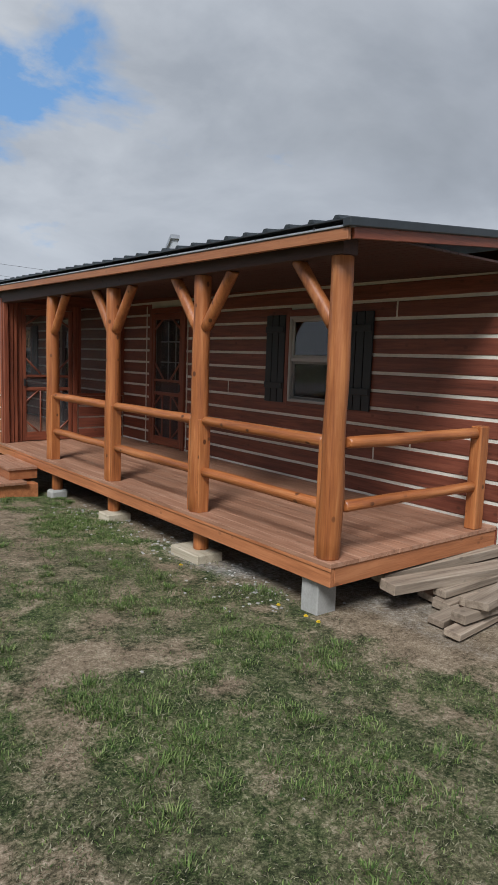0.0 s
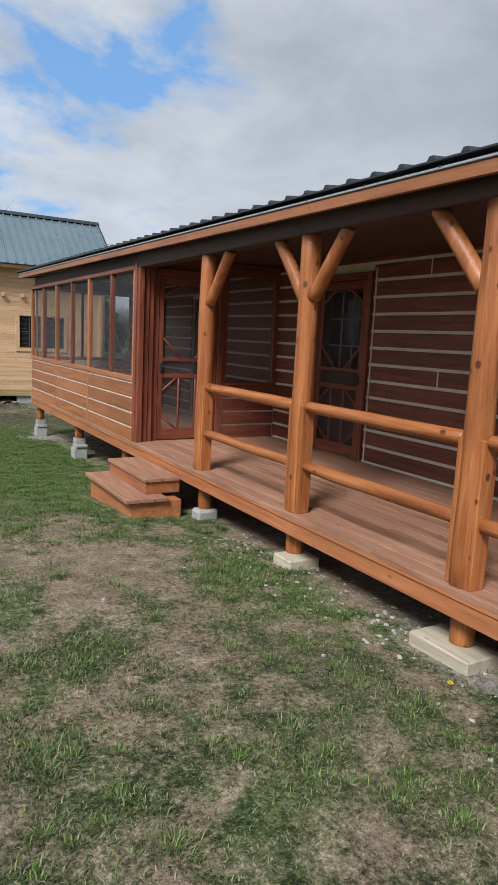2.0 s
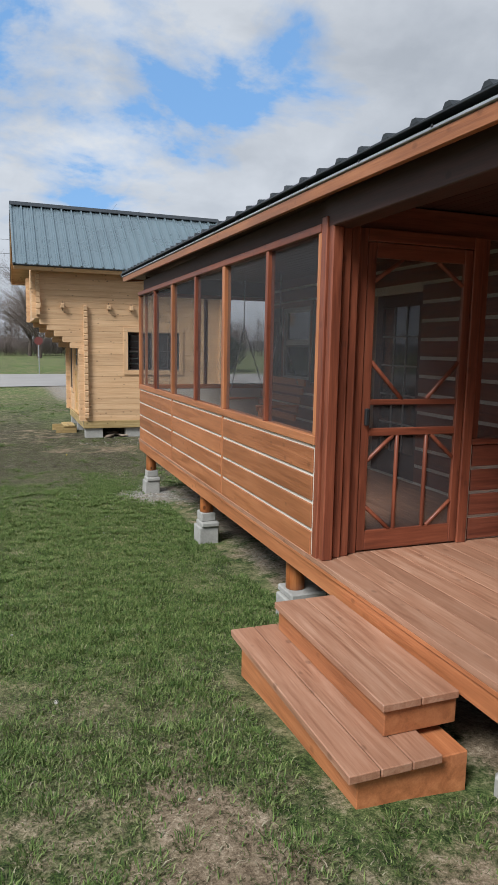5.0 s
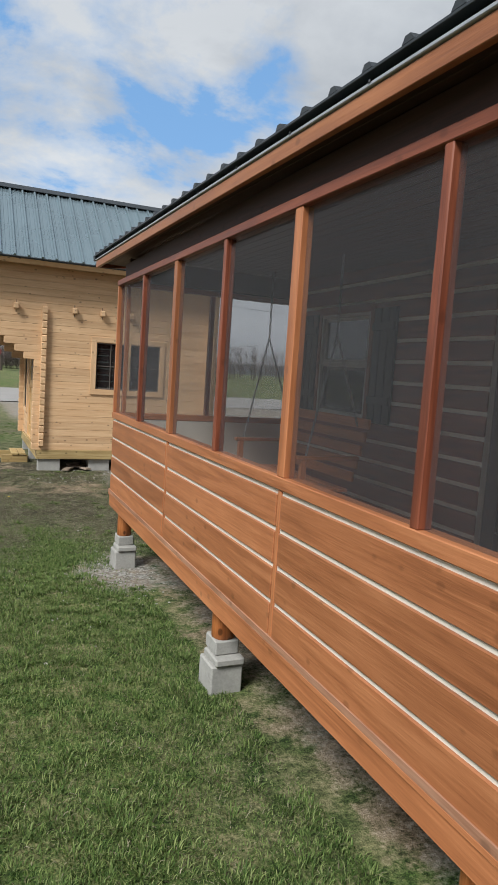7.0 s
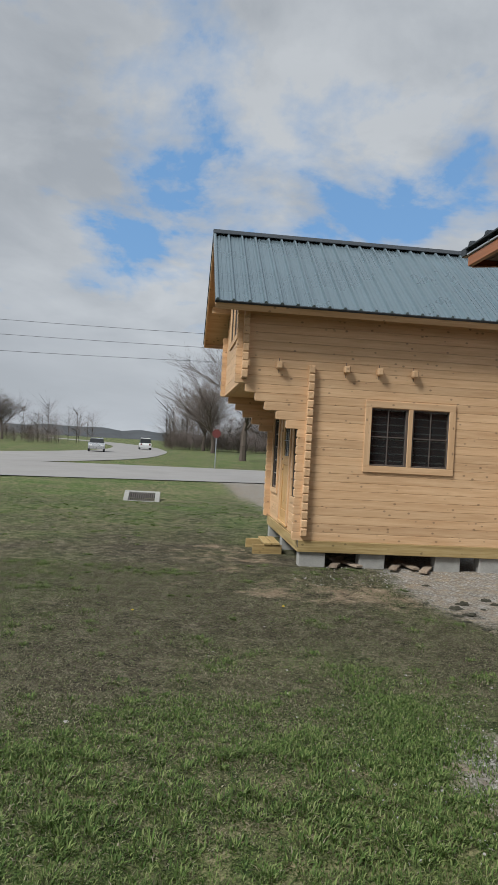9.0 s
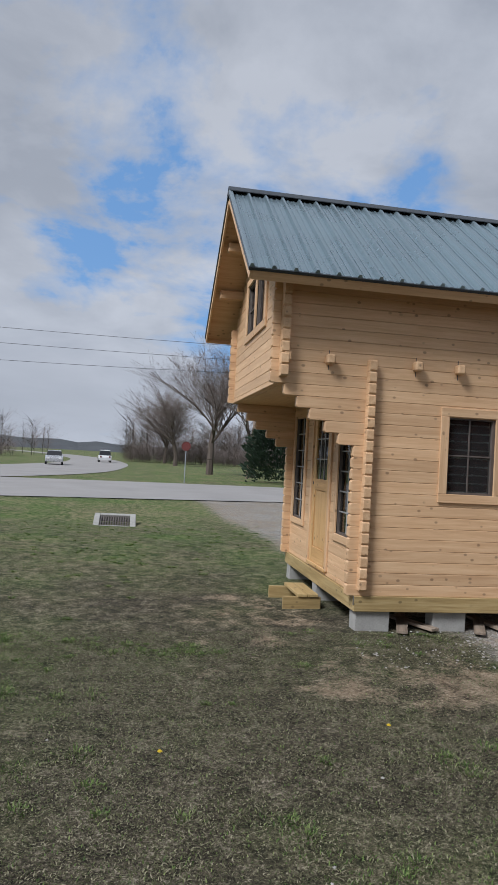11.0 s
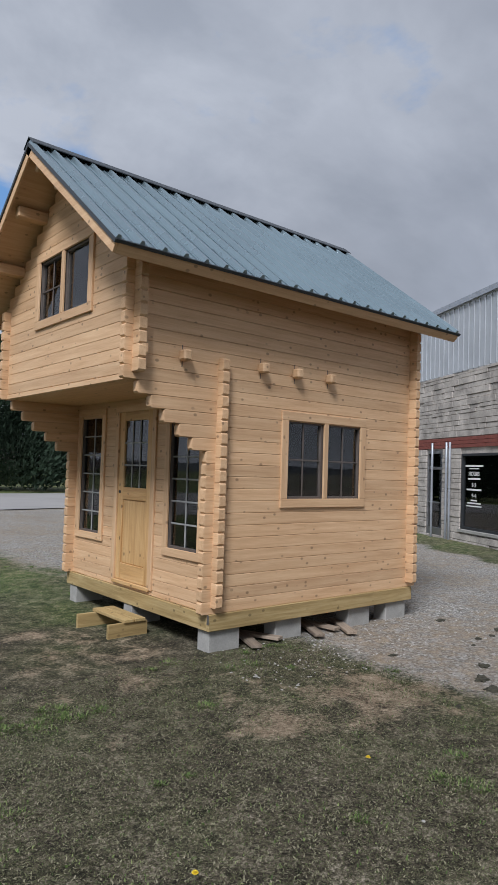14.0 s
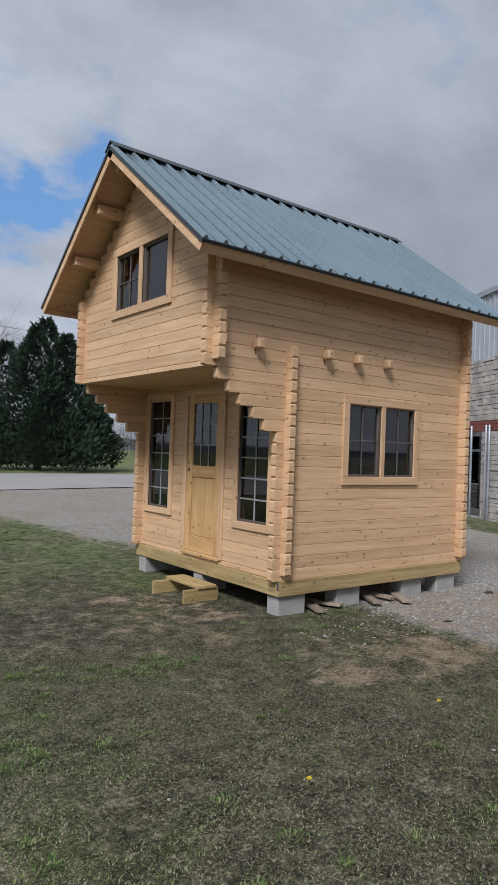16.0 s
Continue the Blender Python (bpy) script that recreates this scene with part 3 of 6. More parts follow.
# walls of the porch and the cabin body
WIN_A = (4.86, 5.72, 1.19, 2.15)
DOOR_A = (7.92, 8.90, DECK, 2.36)
WIN_C = (13.98, 14.85, 1.22, 2.18)
DOOR_C = (11.58, 12.48, DECK, 2.2)
chinked_wall("wall_porch", "y", BACK, Y0, Y1, 0.15, 2.62, [WIN_A, DOOR_A, WIN_C, DOOR_C], "red_board_y", 0.178,
             "dark red-brown stained board wall with pale chinking", joints=((4, 5.05), (4, 3.95), (6, 6.9), (3, 4.4), (11, 4.2), (12, 7.1)))
chinked_wall("wall_south", "x", Y0 + 0.02, BACK + 0.13, 9.0, 0.15, 2.66, [], "red_board_x", 0.178, "dark red-brown stained end wall")
chinked_wall("wall_north", "x", Y1 - 0.02, BACK + 0.13, 9.0, 0.15, 2.66, [], "red_board_x", 0.178, "dark red-brown stained end wall", out=1)
part("wall_east", box((9.0, Y0 + 0.03, 0.15), (9.12, Y1 - 0.03, 2.66)), "red_board_y")["kind"] = "structure"
tagged(bpy.data.objects["wall_east"], "dark red-brown rear wall of the cabin", "wall")
glazed_window("window_1", "y", BACK, *WIN_A, -1, "shade_grey_vinyl", "pale vinyl double-hung window with red-brown casing", hung=True, fw=0.032)
glazed_window("window_2", "y", BACK, *WIN_C, -1, "shade_grey_vinyl", "pale vinyl double-hung window inside the screened porch", hung=True, fw=0.032)


def shutter(y0, y1, z0, z1):
    s = thing("shutter", (BACK, (y0 + y1) / 2, z0), "black board shutter fixed beside the window", "shutter", "window shutters")
    w = (y1 - y0) / 3
    for i in range(3):
        part("board", box((BACK - 0.03, y0 + i * w + 0.006, z0), (BACK - 0.002, y0 + (i + 1) * w - 0.006, z1), 0.004), "black_paint", s)
    for z in (z0 + 0.16, z1 - 0.2):
        part("batten", box((BACK - 0.05, y0 + 0.01, z), (BACK - 0.031, y1 - 0.01, z + 0.07), 0.004), "black_paint", s)


for a, b in ((WIN_A[0] - 0.40, WIN_A[0] - 0.06), (WIN_A[1] + 0.06, WIN_A[1] + 0.40)):
    shutter(a, b, 1.17, 2.17)
for a, b in ((WIN_C[0] - 0.40, WIN_C[0] - 0.06), (WIN_C[1] + 0.06, WIN_C[1] + 0.40)):
    shutter(a, b, 1.2, 2.2)


def screen_door(name, axis, face, lo, hi, z0, z1, out, label):
    """A wooden screen door: stiles, rails, fanned rods in the lower half, corner braces above."""
    base = (face, (lo + hi) / 2, z0) if axis == "y" else ((lo + hi) / 2, face, z0)
    d = tagged(thing(name, base, label, "screen door"), kind="structure")

    def at(a, z, dd):
        return (face + out * dd, a, z) if axis == "y" else (a, face + out * dd, z)

    def put(nm, a, b, za, zb, d0, d1, mat):
        p, q = at(a, za, d0), at(b, zb, d1)
        return part(nm, box([min(p[i], q[i]) for i in range(3)], [max(p[i], q[i]) for i in range(3)], 0.004), mat, d)
    H = "red_trim_" + axis
    fw = 0.075
    for a in (lo, hi - fw):
        put("casing", a, a + fw, z0, z1, -0.02, 0.03, "red_trim_z")
    put("casing", lo + fw, hi - fw, z1 - fw, z1, -0.02, 0.03, H)
    lo, hi, z1 = lo + fw + 0.006, hi - fw - 0.006, z1 - fw - 0.006
    z0 += 0.012
    for a in (lo, hi - 0.06):
        put("stile", a, a + 0.06, z0, z1, -0.01, 0.022, "red_trim_z")
    a, b = lo + 0.06, hi - 0.06
    mid = z0 + 0.80
    for za, zb in ((z0, z0 + 0.13), (mid - 0.05, mid), (mid + 0.15, mid + 0.185), (z1 - 0.09, z1)):
        put("rail", a, b, za, zb, -0.008, 0.02, H)

    def rod(p, q, r=0.014):
        part("rod", log(at(*p, 0.008), at(*q, 0.008), r, seg=8, rings=2, wob=0.001, chamfer=0.002), "red_trim_z", d)
    w = b - a
    zb, zt = z0 + 0.13, mid - 0.05
    for f in (0.33, 0.67):
        rod((a + w * f, zb), (a + w * f, zt))
    rod((a, zb + 0.16), (a + w * 0.28, zb)), rod((b, zb + 0.16), (b - w * 0.28, zb))
    rod((a, zt - 0.16), (a + w * 0.28, zt)), rod((b, zt - 0.16), (b - w * 0.28, zt))
    zu = mid + 0.185
    rod((a, zu + 0.24), (a + w * 0.36, zu)), rod((b, zu + 0.24), (b - w * 0.36, zu))
    rod((a, z1 - 0.23), (a + w * 0.3, z1 - 0.09)), rod((b, z1 - 0.23), (b - w * 0.3, z1 - 0.09))
    p, q = at(a, zb, 0.0), at(b, z1 - 0.09, 0.002)
    part("screen", box([min(p[i], q[i]) for i in range(3)], [max(p[i], q[i]) for i in range(3)], 0), "insect_screen", d)
    p, q = at(lo + 0.015, mid + 0.02, 0.024), at(lo + 0.045, mid + 0.13, 0.05)
    part("door_handle", box([min(p[i], q[i]) for i in range(3)], [max(p[i], q[i]) for i in range(3)], 0.006), "black_paint", d)
    return d


def entry_door(name, lo, hi, z0, z1, label, half):
    """The inner door behind: stiles, a glazed part with grille, a panel below."""
    d = tagged(thing(name, (BACK + 0.08, (lo + hi) / 2, z0), label, "door"), kind="structure")
    x0, x1 = BACK + 0.06, BACK + 0.10
    mat = "shade_dark_wood_y"
    gb = z0 + (0.95 if half else 0.25)
    for a in (lo, hi - 0.12):
        part("stile", box((x0, a, z0), (x1, a + 0.12, z1), 0.003), mat, d)
    part("rail", box((x0, lo + 0.12, z1 - 0.13), (x1, hi - 0.12, z1), 0.003), mat, d)
    part("panel", box((x0 + 0.006, lo + 0.12, z0), (x1, hi - 0.12, gb), 0.003), mat, d)
    part("pane", box((x0 + 0.018, lo + 0.12, gb), (x0 + 0.024, hi - 0.12, z1 - 0.13), 0), "window_glass", d).visible_shadow = False
    for i in (1, 2):
        c = lo + 0.12 + (hi - lo - 0.24) * i / 3
        part("grille_bar", box((x0 + 0.006, c - 0.008, gb), (x0 + 0.017, c + 0.008, z1 - 0.13), 0.002), "grille_white", d)
    n = 3 if half else 5
    for i in range(1, n):
        c = gb + (z1 - 0.13 - gb) * i / n
        part("grille_bar", box((x0 + 0.005, lo + 0.12, c - 0.008), (x0 + 0.016, hi - 0.12, c + 0.008), 0.002), "grille_white", d)
    # sheet coloured near-black in place of the shade indoors
    part("blackout", box((BACK + 0.3, lo, z0), (BACK + 0.31, hi, z1), 0), "room_shade_black", d)


screen_door("door_1", "y", BACK, *DOOR_A, -1, "dark red wooden screen door with fanned rods")
entry_door("door_2", DOOR_A[0] + 0.06, DOOR_A[1] - 0.06, DOOR_A[2], DOOR_A[3] - 0.06, "dark half-glazed entry door behind the screen door", True)
entry_door("door_3", *DOOR_C, "dark glazed entry door with pale grille inside the screened porch", False)


def corner_trim(name, lo, hi, mat="chinking"):
    tagged(part(name, box(lo, hi, 0.003), mat), "narrow pale trim strip on the board wall", "trim", kind="structure")


corner_trim("trim_1", (BACK - 0.012, 9.02, DECK), (BACK + 0.004, 9.035, 2.4))
corner_trim("trim_2", (BACK - 0.012, 7.865, DECK), (BACK + 0.004, 7.88, 2.4))


# the screened end of the porch
def partition():
    w = tagged(thing("wall_partition", (4.1, PART_Y, DECK), "partition with screen door, low board wall and insect screen", "wall"), kind="structure")
    x0 = 4.25
    part("chinking", box((x0 + 0.02, PART_Y + 0.012, DECK), (BACK, PART_Y + 0.075, 1.0), 0), "chinking", w)
    for k in range(4):
        piece("board", (BACK - x0 - 0.04, 0.02, 0.148), "red_board_x", ((x0 + BACK) / 2, PART_Y + 0.002, DECK + 0.085 + k * 0.172), w, 0.005)
    part("sill", box((x0, PART_Y - 0.02, 1.0), (BACK, PART_Y + 0.09, 1.04), 0.004), "red_trim_x", w)
    for x in (x0, BACK - 0.06):
        part("stud", box((x, PART_Y, 1.04), (x + 0.06, PART_Y + 0.08, 2.36), 0.004), "red_trim_z", w)
    part("stud", box((x0, PART_Y, DECK), (x0 + 0.018, PART_Y + 0.08, 1.0), 0.002), "chinking", w)
    part("header", box((FRONT + 0.2, PART_Y, 2.36), (BACK, PART_Y + 0.08, 2.51), 0.004), "red_board_x", w)
    part("screen", box((x0 + 0.06, PART_Y + 0.03, 1.04), (BACK - 0.06, PART_Y + 0.032, 2.36), 0), "insect_screen", w)


partition()
screen_door("door_4", "x", PART_Y, 3.30, 4.24, DECK, 2.36, -1, "dark red screen door into the screened porch")
MULLIONS = [9.795, 10.66, 11.66, 12.57, 13.53, 14.45, Y1 - 0.02]


def corner_column():
    c = thing("corner_column", (3.15, 9.6, DECK), "red-brown built-up board column at the screen corner", "post", kind="structure")
    for lo, hi in (((3.075, 9.725, 0.30), (3.17, 9.79, 2.40)), ((3.09, 9.665, DECK), (3.16, 9.72, 2.40)), ((3.175, 9.70, DECK), (3.235, 9.775, 2.40)), ((3.24, 9.715, DECK), (3.298, 9.77, 2.40))):
        part("board", box(lo, hi, 0.006), "red_trim_z", c)


corner_column()


def screen_wall(axis, face, stops, out, name, label):
    """Knee wall of chinked boards with screened frames above."""
    w = tagged(thing(name, (face, stops[0], DECK) if axis == "y" else (stops[0], face, DECK), label, "wall"), kind="structure")

    def put(nm, a, b, za, zb, d0, d1, mat, bev=0.004):
        p, q = face - out * d0, face - out * d1
        lo, hi = ((min(p, q), a, za), (max(p, q), b, zb)) if axis == "y" else ((a, min(p, q), za), (b, max(p, q), zb))
        return part(nm, box(lo, hi, bev), mat, w)
    H = "_" + axis
    a0, a1 = stops[0], stops[-1]
    put("chinking", a0, a1, 0.30, 1.03, 0.014, 0.08, "chinking", 0)
    secs = list(zip(stops[::2], stops[2::2])) if len(stops) > 3 else [(a0, a1)]
    for s, e in secs:
        for k in range(4):
            z = 0.315 + 0.0 + k * 0.178
            size = [0.02, e - s - 0.05, 0.156] if axis == "y" else [e - s - 0.05, 0.02, 0.156]
            c = face - out * 0.012
            at = (c, (s + e) / 2, z + 0.078) if axis == "y" else ((s + e) / 2, c, z + 0.073)
            piece("board", size, "orange_board" + H, at, w, 0.004)
    for s in stops[2:-1:2]:
        put("batten", s - 0.016, s + 0.016, 0.30, 1.03, 0.004, 0.02, "orange_board_z")
    put("sill", a0, a1, 1.03, 1.09, -0.004, 0.085, "orange_board" + H)
    put("head", a0, a1, 2.315, 2.365, -0.004, 0.085, "red_trim" + H)
    # the header's dark colour carries the shade under the soffit
    put("header", a0, a1, 2.3652, 2.575 if axis == "x" else 2.53, 0.07, 0.12, "shade_dark_wood" + H)
    for i, s in enumerate(stops):
        hw = 0.036 if i % 2 == 0 else 0.022
        a, b = max(a0, s - hw), min(a1, s + hw)
        put("mullion", a, b, 1.09, 2.315, 0.0, 0.06, "red_trim_z" if i % 2 else "orange_board_z")
    for s, e in zip(stops, stops[1:]):
        put("screen", s + 0.022, e - 0.022, 1.09, 2.315, 0.030, 0.0315, "insect_screen", 0)


screen_wall("y", FRONT + 0.005, MULLIONS, -1, "wall_screen", "orange board knee wall with framed insect screens above")
screen_wall("x", Y1 - 0.005, [FRONT + 0.09, 4.05, BACK - 0.01], 1, "wall_screen_end", "end wall with board knee wall and insect screens")


def porch_roof():
    x1, y0, y1, slope = 9.4, 2.86, 16.1, 0.09
    r = thing("porch_roof", (EAVE_X, 9.0, EAVE_Z), "black ribbed metal roof with red-brown fascia", "roof", kind="structure")
    lift = 0.68  # the eave rises slightly along the porch
    part("fascia", box((EAVE_X + 0.004, y0 + 0.02, 2.465), (EAVE_X + 0.035, y1 - 0.02, 2.535), 0.003), "orange_board_y", r)
    part("drip_edge", box((EAVE_X - 0.006, y0, 2.537), (EAVE_X + 0.05, y1, 2.552), 0.003), "grey_metal", r, "pale metal drip edge")
    rot = Matrix.Rotation(-math.atan(slope), 4, "Y")
    L = x1 - EAVE_X + 0.03
    c = Vector(((x1 + EAVE_X - 0.03) / 2, 0, 2.584 + slope * (x1 - EAVE_X) / 2))
    part("roof_sheet", box((c.x - L / 2, y0, c.z - 0.006), (c.x + L / 2, y1, c.z + 0.006), 0.002, rot), "black_metal", r)
    y = y0 + 0.1
    while y < y1:
        bm = bmesh.new()
        vs = []
        for xx in (-L / 2, L / 2):
            for dy, dz in ((-0.032, 0.006), (-0.014, 0.028), (0.014, 0.028), (0.032, 0.006)):
                vs.append(bm.verts.new(rot @ Vector((xx, dy, dz)) + Vector((c.x, y, c.z))))
        for i in range(3):
            bm.faces.new((vs[i], vs[i + 1], vs[i + 5], vs[i + 4]))
        bm.faces.new(vs[:4]), bm.faces.new(vs[7:3:-1])
        part("rib", bm, "black_metal", r)
        y += 0.229
    for yy, o in ((y0, -1), (y1, 1)):
        part("rake_board", box((EAVE_X + 0.036, yy - 0.0 if o > 0 else yy + 0.004, 2.47), (x1, yy + 0.03 if o > 0 else yy + 0.034, 2.54), 0.003, rot @ Matrix.Translation((0, 0, slope * 0))), "red_trim_x", r).location.z += slope * (x1 - EAVE_X) / 2
        part("rake_trim", box((EAVE_X - 0.03, yy - 0.02, 2.535), (x1, yy + 0.05, 2.592), 0.006, rot), "black_metal", r).location.z += slope * (x1 - EAVE_X) / 2
    for y in np.arange(y0 + 0.3, y1, 0.6):
        part("screw", box((EAVE_X - 0.011, y, 2.546), (EAVE_X - 0.005, y + 0.012, 2.558), 0.002), "black_paint", r)
    bm = bmesh.new()
    n = 22
    w = (BACK - EAVE_X - 0.04) / n
    for i in range(n):
        put_box(bm, (EAVE_X + 0.04 + i * w + 0.002, y0 + 0.04, 2.512), (EAVE_X + 0.04 + (i + 1) * w - 0.002, y1 - 0.04, 2.53), 0.002)
    bmesh.ops.transform(bm, matrix=pose(EAVE_X, 9.0, EAVE_Z, lift) @ pose(-EAVE_X, -9.0, -EAVE_Z), verts=bm.verts)
    r.matrix_basis = pose(EAVE_X, 9.0, EAVE_Z, lift)
    # ceiling and beam are coloured dark for the shade under the roof
    tagged(part("ceiling", bm, "shade_dark_wood_y"), "dark red-brown board porch ceiling, roof shade painted in", "ceiling", kind="structure")
    tagged(part("porch_beam", box((FRONT + 0.02, 3.03, 2.335), (FRONT + 0.16, 9.78, 2.512), 0.006), "shade_dark_wood_y"), "beam carried by the porch posts, soffit shade painted dark", "beam", kind="structure")


porch_roof()


def gable_filler(name, y0, y1, drop):
    """Closes the end wall up to the sloping roof."""
    bm = bmesh.new()
    pts = [(BACK + 0.002, 2.655), (9.0, 2.655), (9.0, 2.56 + 0.09 * (9.0 - EAVE_X) + drop), (BACK + 0.002, 2.56 + 0.09 * (BACK - EAVE_X) + drop)]
    f, k = ([bm.verts.new((x, y, z)) for x, z in pts] for y in (y0, y1))
    bm.faces.new(f), bm.faces.new(k[::-1])
    for i in range(4):
        bm.faces.new((f[i], k[i], k[(i + 1) % 4], f[(i + 1) % 4]))
    tagged(part(name, bm, "red_board_x"), "dark red-brown board closing the wall under the roof", "trim", kind="structure")


gable_filler("trim_3", Y0 + 0.024, Y0 + 0.1, -0.071)
gable_filler("trim_4", Y1 - 0.1, Y1 - 0.024, 0.07)


def pier(y, kind, x=FRONT + 0.16):
    g = ground_z(x, y)
    p = thing("pier", (x, y, g), {"block": "grey concrete block under the deck corner", "pad": "log stub on pale timber pad under the deck",
                                  "stack": "log stub on stacked grey concrete blocks", "rough": "log stub on broken concrete block"}[kind], "pier", "deck piers")
    if kind == "block":
        part("block", box((x - 0.10, y + 0.01, g - 0.03), (x + 0.09, y + 0.18, 0.15), 0.008), "concrete", p)
        return
    if kind == "stack":
        part("block", box((x - 0.11, y - 0.12, g - 0.03), (x + (0.22 if y < 11 else 0.10), y + 0.10, g + 0.18), 0.010), "concrete", p)
        part("cap_block", box((x - 0.09, y - 0.14, g + 0.181), (x + (0.19 if y < 11 else 0.10), y + (0.12 if y < 11 else 0.08), g + 0.23), 0.010), "concrete", p)
        top = g + 0.23
        if y > 11:
            part("upper_block", box((x - 0.075, y - 0.08, g + 0.231), (x + 0.08, y + 0.1, g + 0.32), 0.008), "concrete", p)
            top = g + 0.32
    elif kind == "pad":
        part("pad", box((x - 0.17, y - 0.2, g - 0.03), (x + 0.1, y + (0.24 if y < 6 else 0.04), g + 0.085), 0.008), "pad_timber_y", p)
        top = g + 0.085
    else:
        part("block", box((x - 0.12, y - 0.10, g - 0.03), (x + 0.11, y + 0.07, g + 0.10), 0.025), "concrete", p)
        top = g + 0.10
    part("log_stub", log((x, y, top), (x, y, 0.15), 0.072, seg=14, rings=3, wob=0.006, chamfer=0.004), "stained_log_z", p)


pier(3.14, "block"), pier(4.75, "pad"), pier(6.45, "pad"), pier(8.05, "rough")
pier(10.35, "stack"), pier(12.6, "stack"), pier(15.35, "stack")
for y in (3.4, 5.6, 7.2, 9.0, 11.3, 14.0):
    pier(y, "rough", 4.75)


def steps():
    s = thing("porch_steps", (2.75, 8.75, -0.2), "two-tread stained wooden steps up to the porch", "steps")
    a, b = 8.12, 9.5
    g = -0.25
    part("lower_frame", box((2.50, a + 0.04, g), (3.02, b - 0.02, -0.005), 0.004), "orange_board_y", s)
    for i in range(3):
        part("tread_board", box((2.44 + i * 0.143, a, -0.004), (2.578 + i * 0.143, b, 0.034), 0.004), "deck_y", s)
    part("upper_frame", box((2.70, a + 0.18, 0.035), (3.06, b - 0.08, 0.155), 0.004), "orange_board_y", s)
    for i in range(2):
        part("tread_board", box((2.68 + i * 0.19, a + 0.16, 0.156), (2.866 + i * 0.19, b - 0.06, 0.192), 0.004), "deck_y", s)


steps()


def lumber_pile():
    rnd = random.Random(4)
    for i in range(11):
        x, y = 3.5 + 0.28 * rnd.random() + 0.10 * (i % 4), 2.2 + 0.17 * (i % 5) + 0.06 * rnd.random()
        L, w, h = 1.9 + 0.8 * rnd.random(), 0.11 + 0.06 * rnd.random(), 0.045 + 0.035 * rnd.random()
        z = ground_z(4, 2.5) + 0.02 + 0.075 * (i // 4) + 0.02 * rnd.random()
        p = part("old_plank", box((0, -w / 2, -h / 2), (L, w / 2, h / 2), 0.004), "old_plank_x")
        p.matrix_basis = pose(x, y + 0.15, z + 0.02, rnd.uniform(-6, 6), rnd.uniform(-2, 1), rnd.uniform(-8, 10))
        tagged(p, "weathered grey-brown scrap plank in a pile", "plank", "scrap plank pile")


lumber_pile()


def porch_swing():
    s = thing("porch_swing", (4.45, 14.0, 0.70), "wooden slatted porch swing hung on steel chains", "swing")
    for i in range(5):
        part("seat_slat", box((4.05 + i * 0.095, 13.32, 0.68), (4.13 + i * 0.095, 14.6, 0.705), 0.003), "orange_board_y", s)
    for i in range(5):
        part("back_slat", box((4.535 + i * 0.03, 13.32, 0.76 + i * 0.105), (4.56 + i * 0.03, 14.6, 0.84 + i * 0.105), 0.003), "orange_board_y", s)
    for y in (13.32, 14.56):
        part("arm", box((4.05, y, 0.93), (4.6, y + 0.05, 0.96), 0.004), "orange_board_x", s)
        part("arm_post", box((4.08, y, 0.705), (4.13, y + 0.04, 0.93), 0.004), "orange_board_z", s)
        bm = bmesh.new()
        for a, b in (((4.1, y + 0.07, 0.7), (4.35, y + 0.07, 1.9)), ((4.6, y + 0.07, 1.2), (4.35, y + 0.07, 1.9)), ((4.35, y + 0.07, 1.9), (4.35, y + 0.07, 2.51))):
            a, b = Vector(a), Vector(b)
            n = int((b - a).length / 0.03)
            for i in range(n):
                c = a.lerp(b, (i + 0.5) / n)
                off = Vector((0.007, 0, 0)) if i % 2 else Vector((0, 0.007, 0))
                for sg in (-1, 1):
                    d = (b - a).normalized() * 0.018
                    put_log(bm, c - d + off * sg, c + d + off * sg, 0.0035, seg=4, rings=1, wob=0, chamfer=0.001)
        part("chain", bm, "steel", s)


porch_swing()

# ---- pale pine cabin with the overhanging loft ----
BX, BX2 = 3.01, 6.30        # door wall's outer face, rear wall's outer face
BY, BY2 = 21.56, 24.86      # outer faces of the two long walls
BZ, PITCH, TH = -0.11, 0.1275, 0.085
JX = 2.0                    # outer face of the loft's overhang
ROW_J = 18                  # course on which the overhang starts


def pine_log(length, ends=(True, True)):
    """A milled log along x from 0 to length, with eased edges and chamfered free ends."""
    key = ("pine", round(length, 2), ends)
    if key not in SHARED:
        h, t, e = PITCH / 2 - 0.0012, TH / 2, 0.0042
        prof = [(-t + e * 0.8, -h), (t - e * 0.8, -h), (t, -h + e), (t, h - e), (t - e * 0.8, h), (-t + e * 0.8, h), (-t, h - e), (-t, -h + e)]
        bm = bmesh.new()
        stops = []
        c = 0.016
        stops += [(0.0, 0.72), (c, 1.0)] if ends[0] else [(0.0, 1.0)]
        stops += [(length - c, 1.0), (length, 0.72)] if ends[1] else [(length, 1.0)]
        loops = [[bm.verts.new((x, p * (0.92 if s < 1 else 1), q * s)) for p, q in prof] for x, s in stops]
        for a, b in zip(loops, loops[1:]):
            for i in range(8):
                bm.faces.new((a[i], b[i], b[(i + 1) % 8], a[(i + 1) % 8]))
        bm.faces.new(loops[0])
        bm.faces.new(loops[-1][::-1])
        me = bpy.data.meshes.new("log")
        bm.to_mesh(me)
        bm.free()
        me.materials.append(MATS["pine_x"])
        SHARED[key] = me
    return SHARED[key]


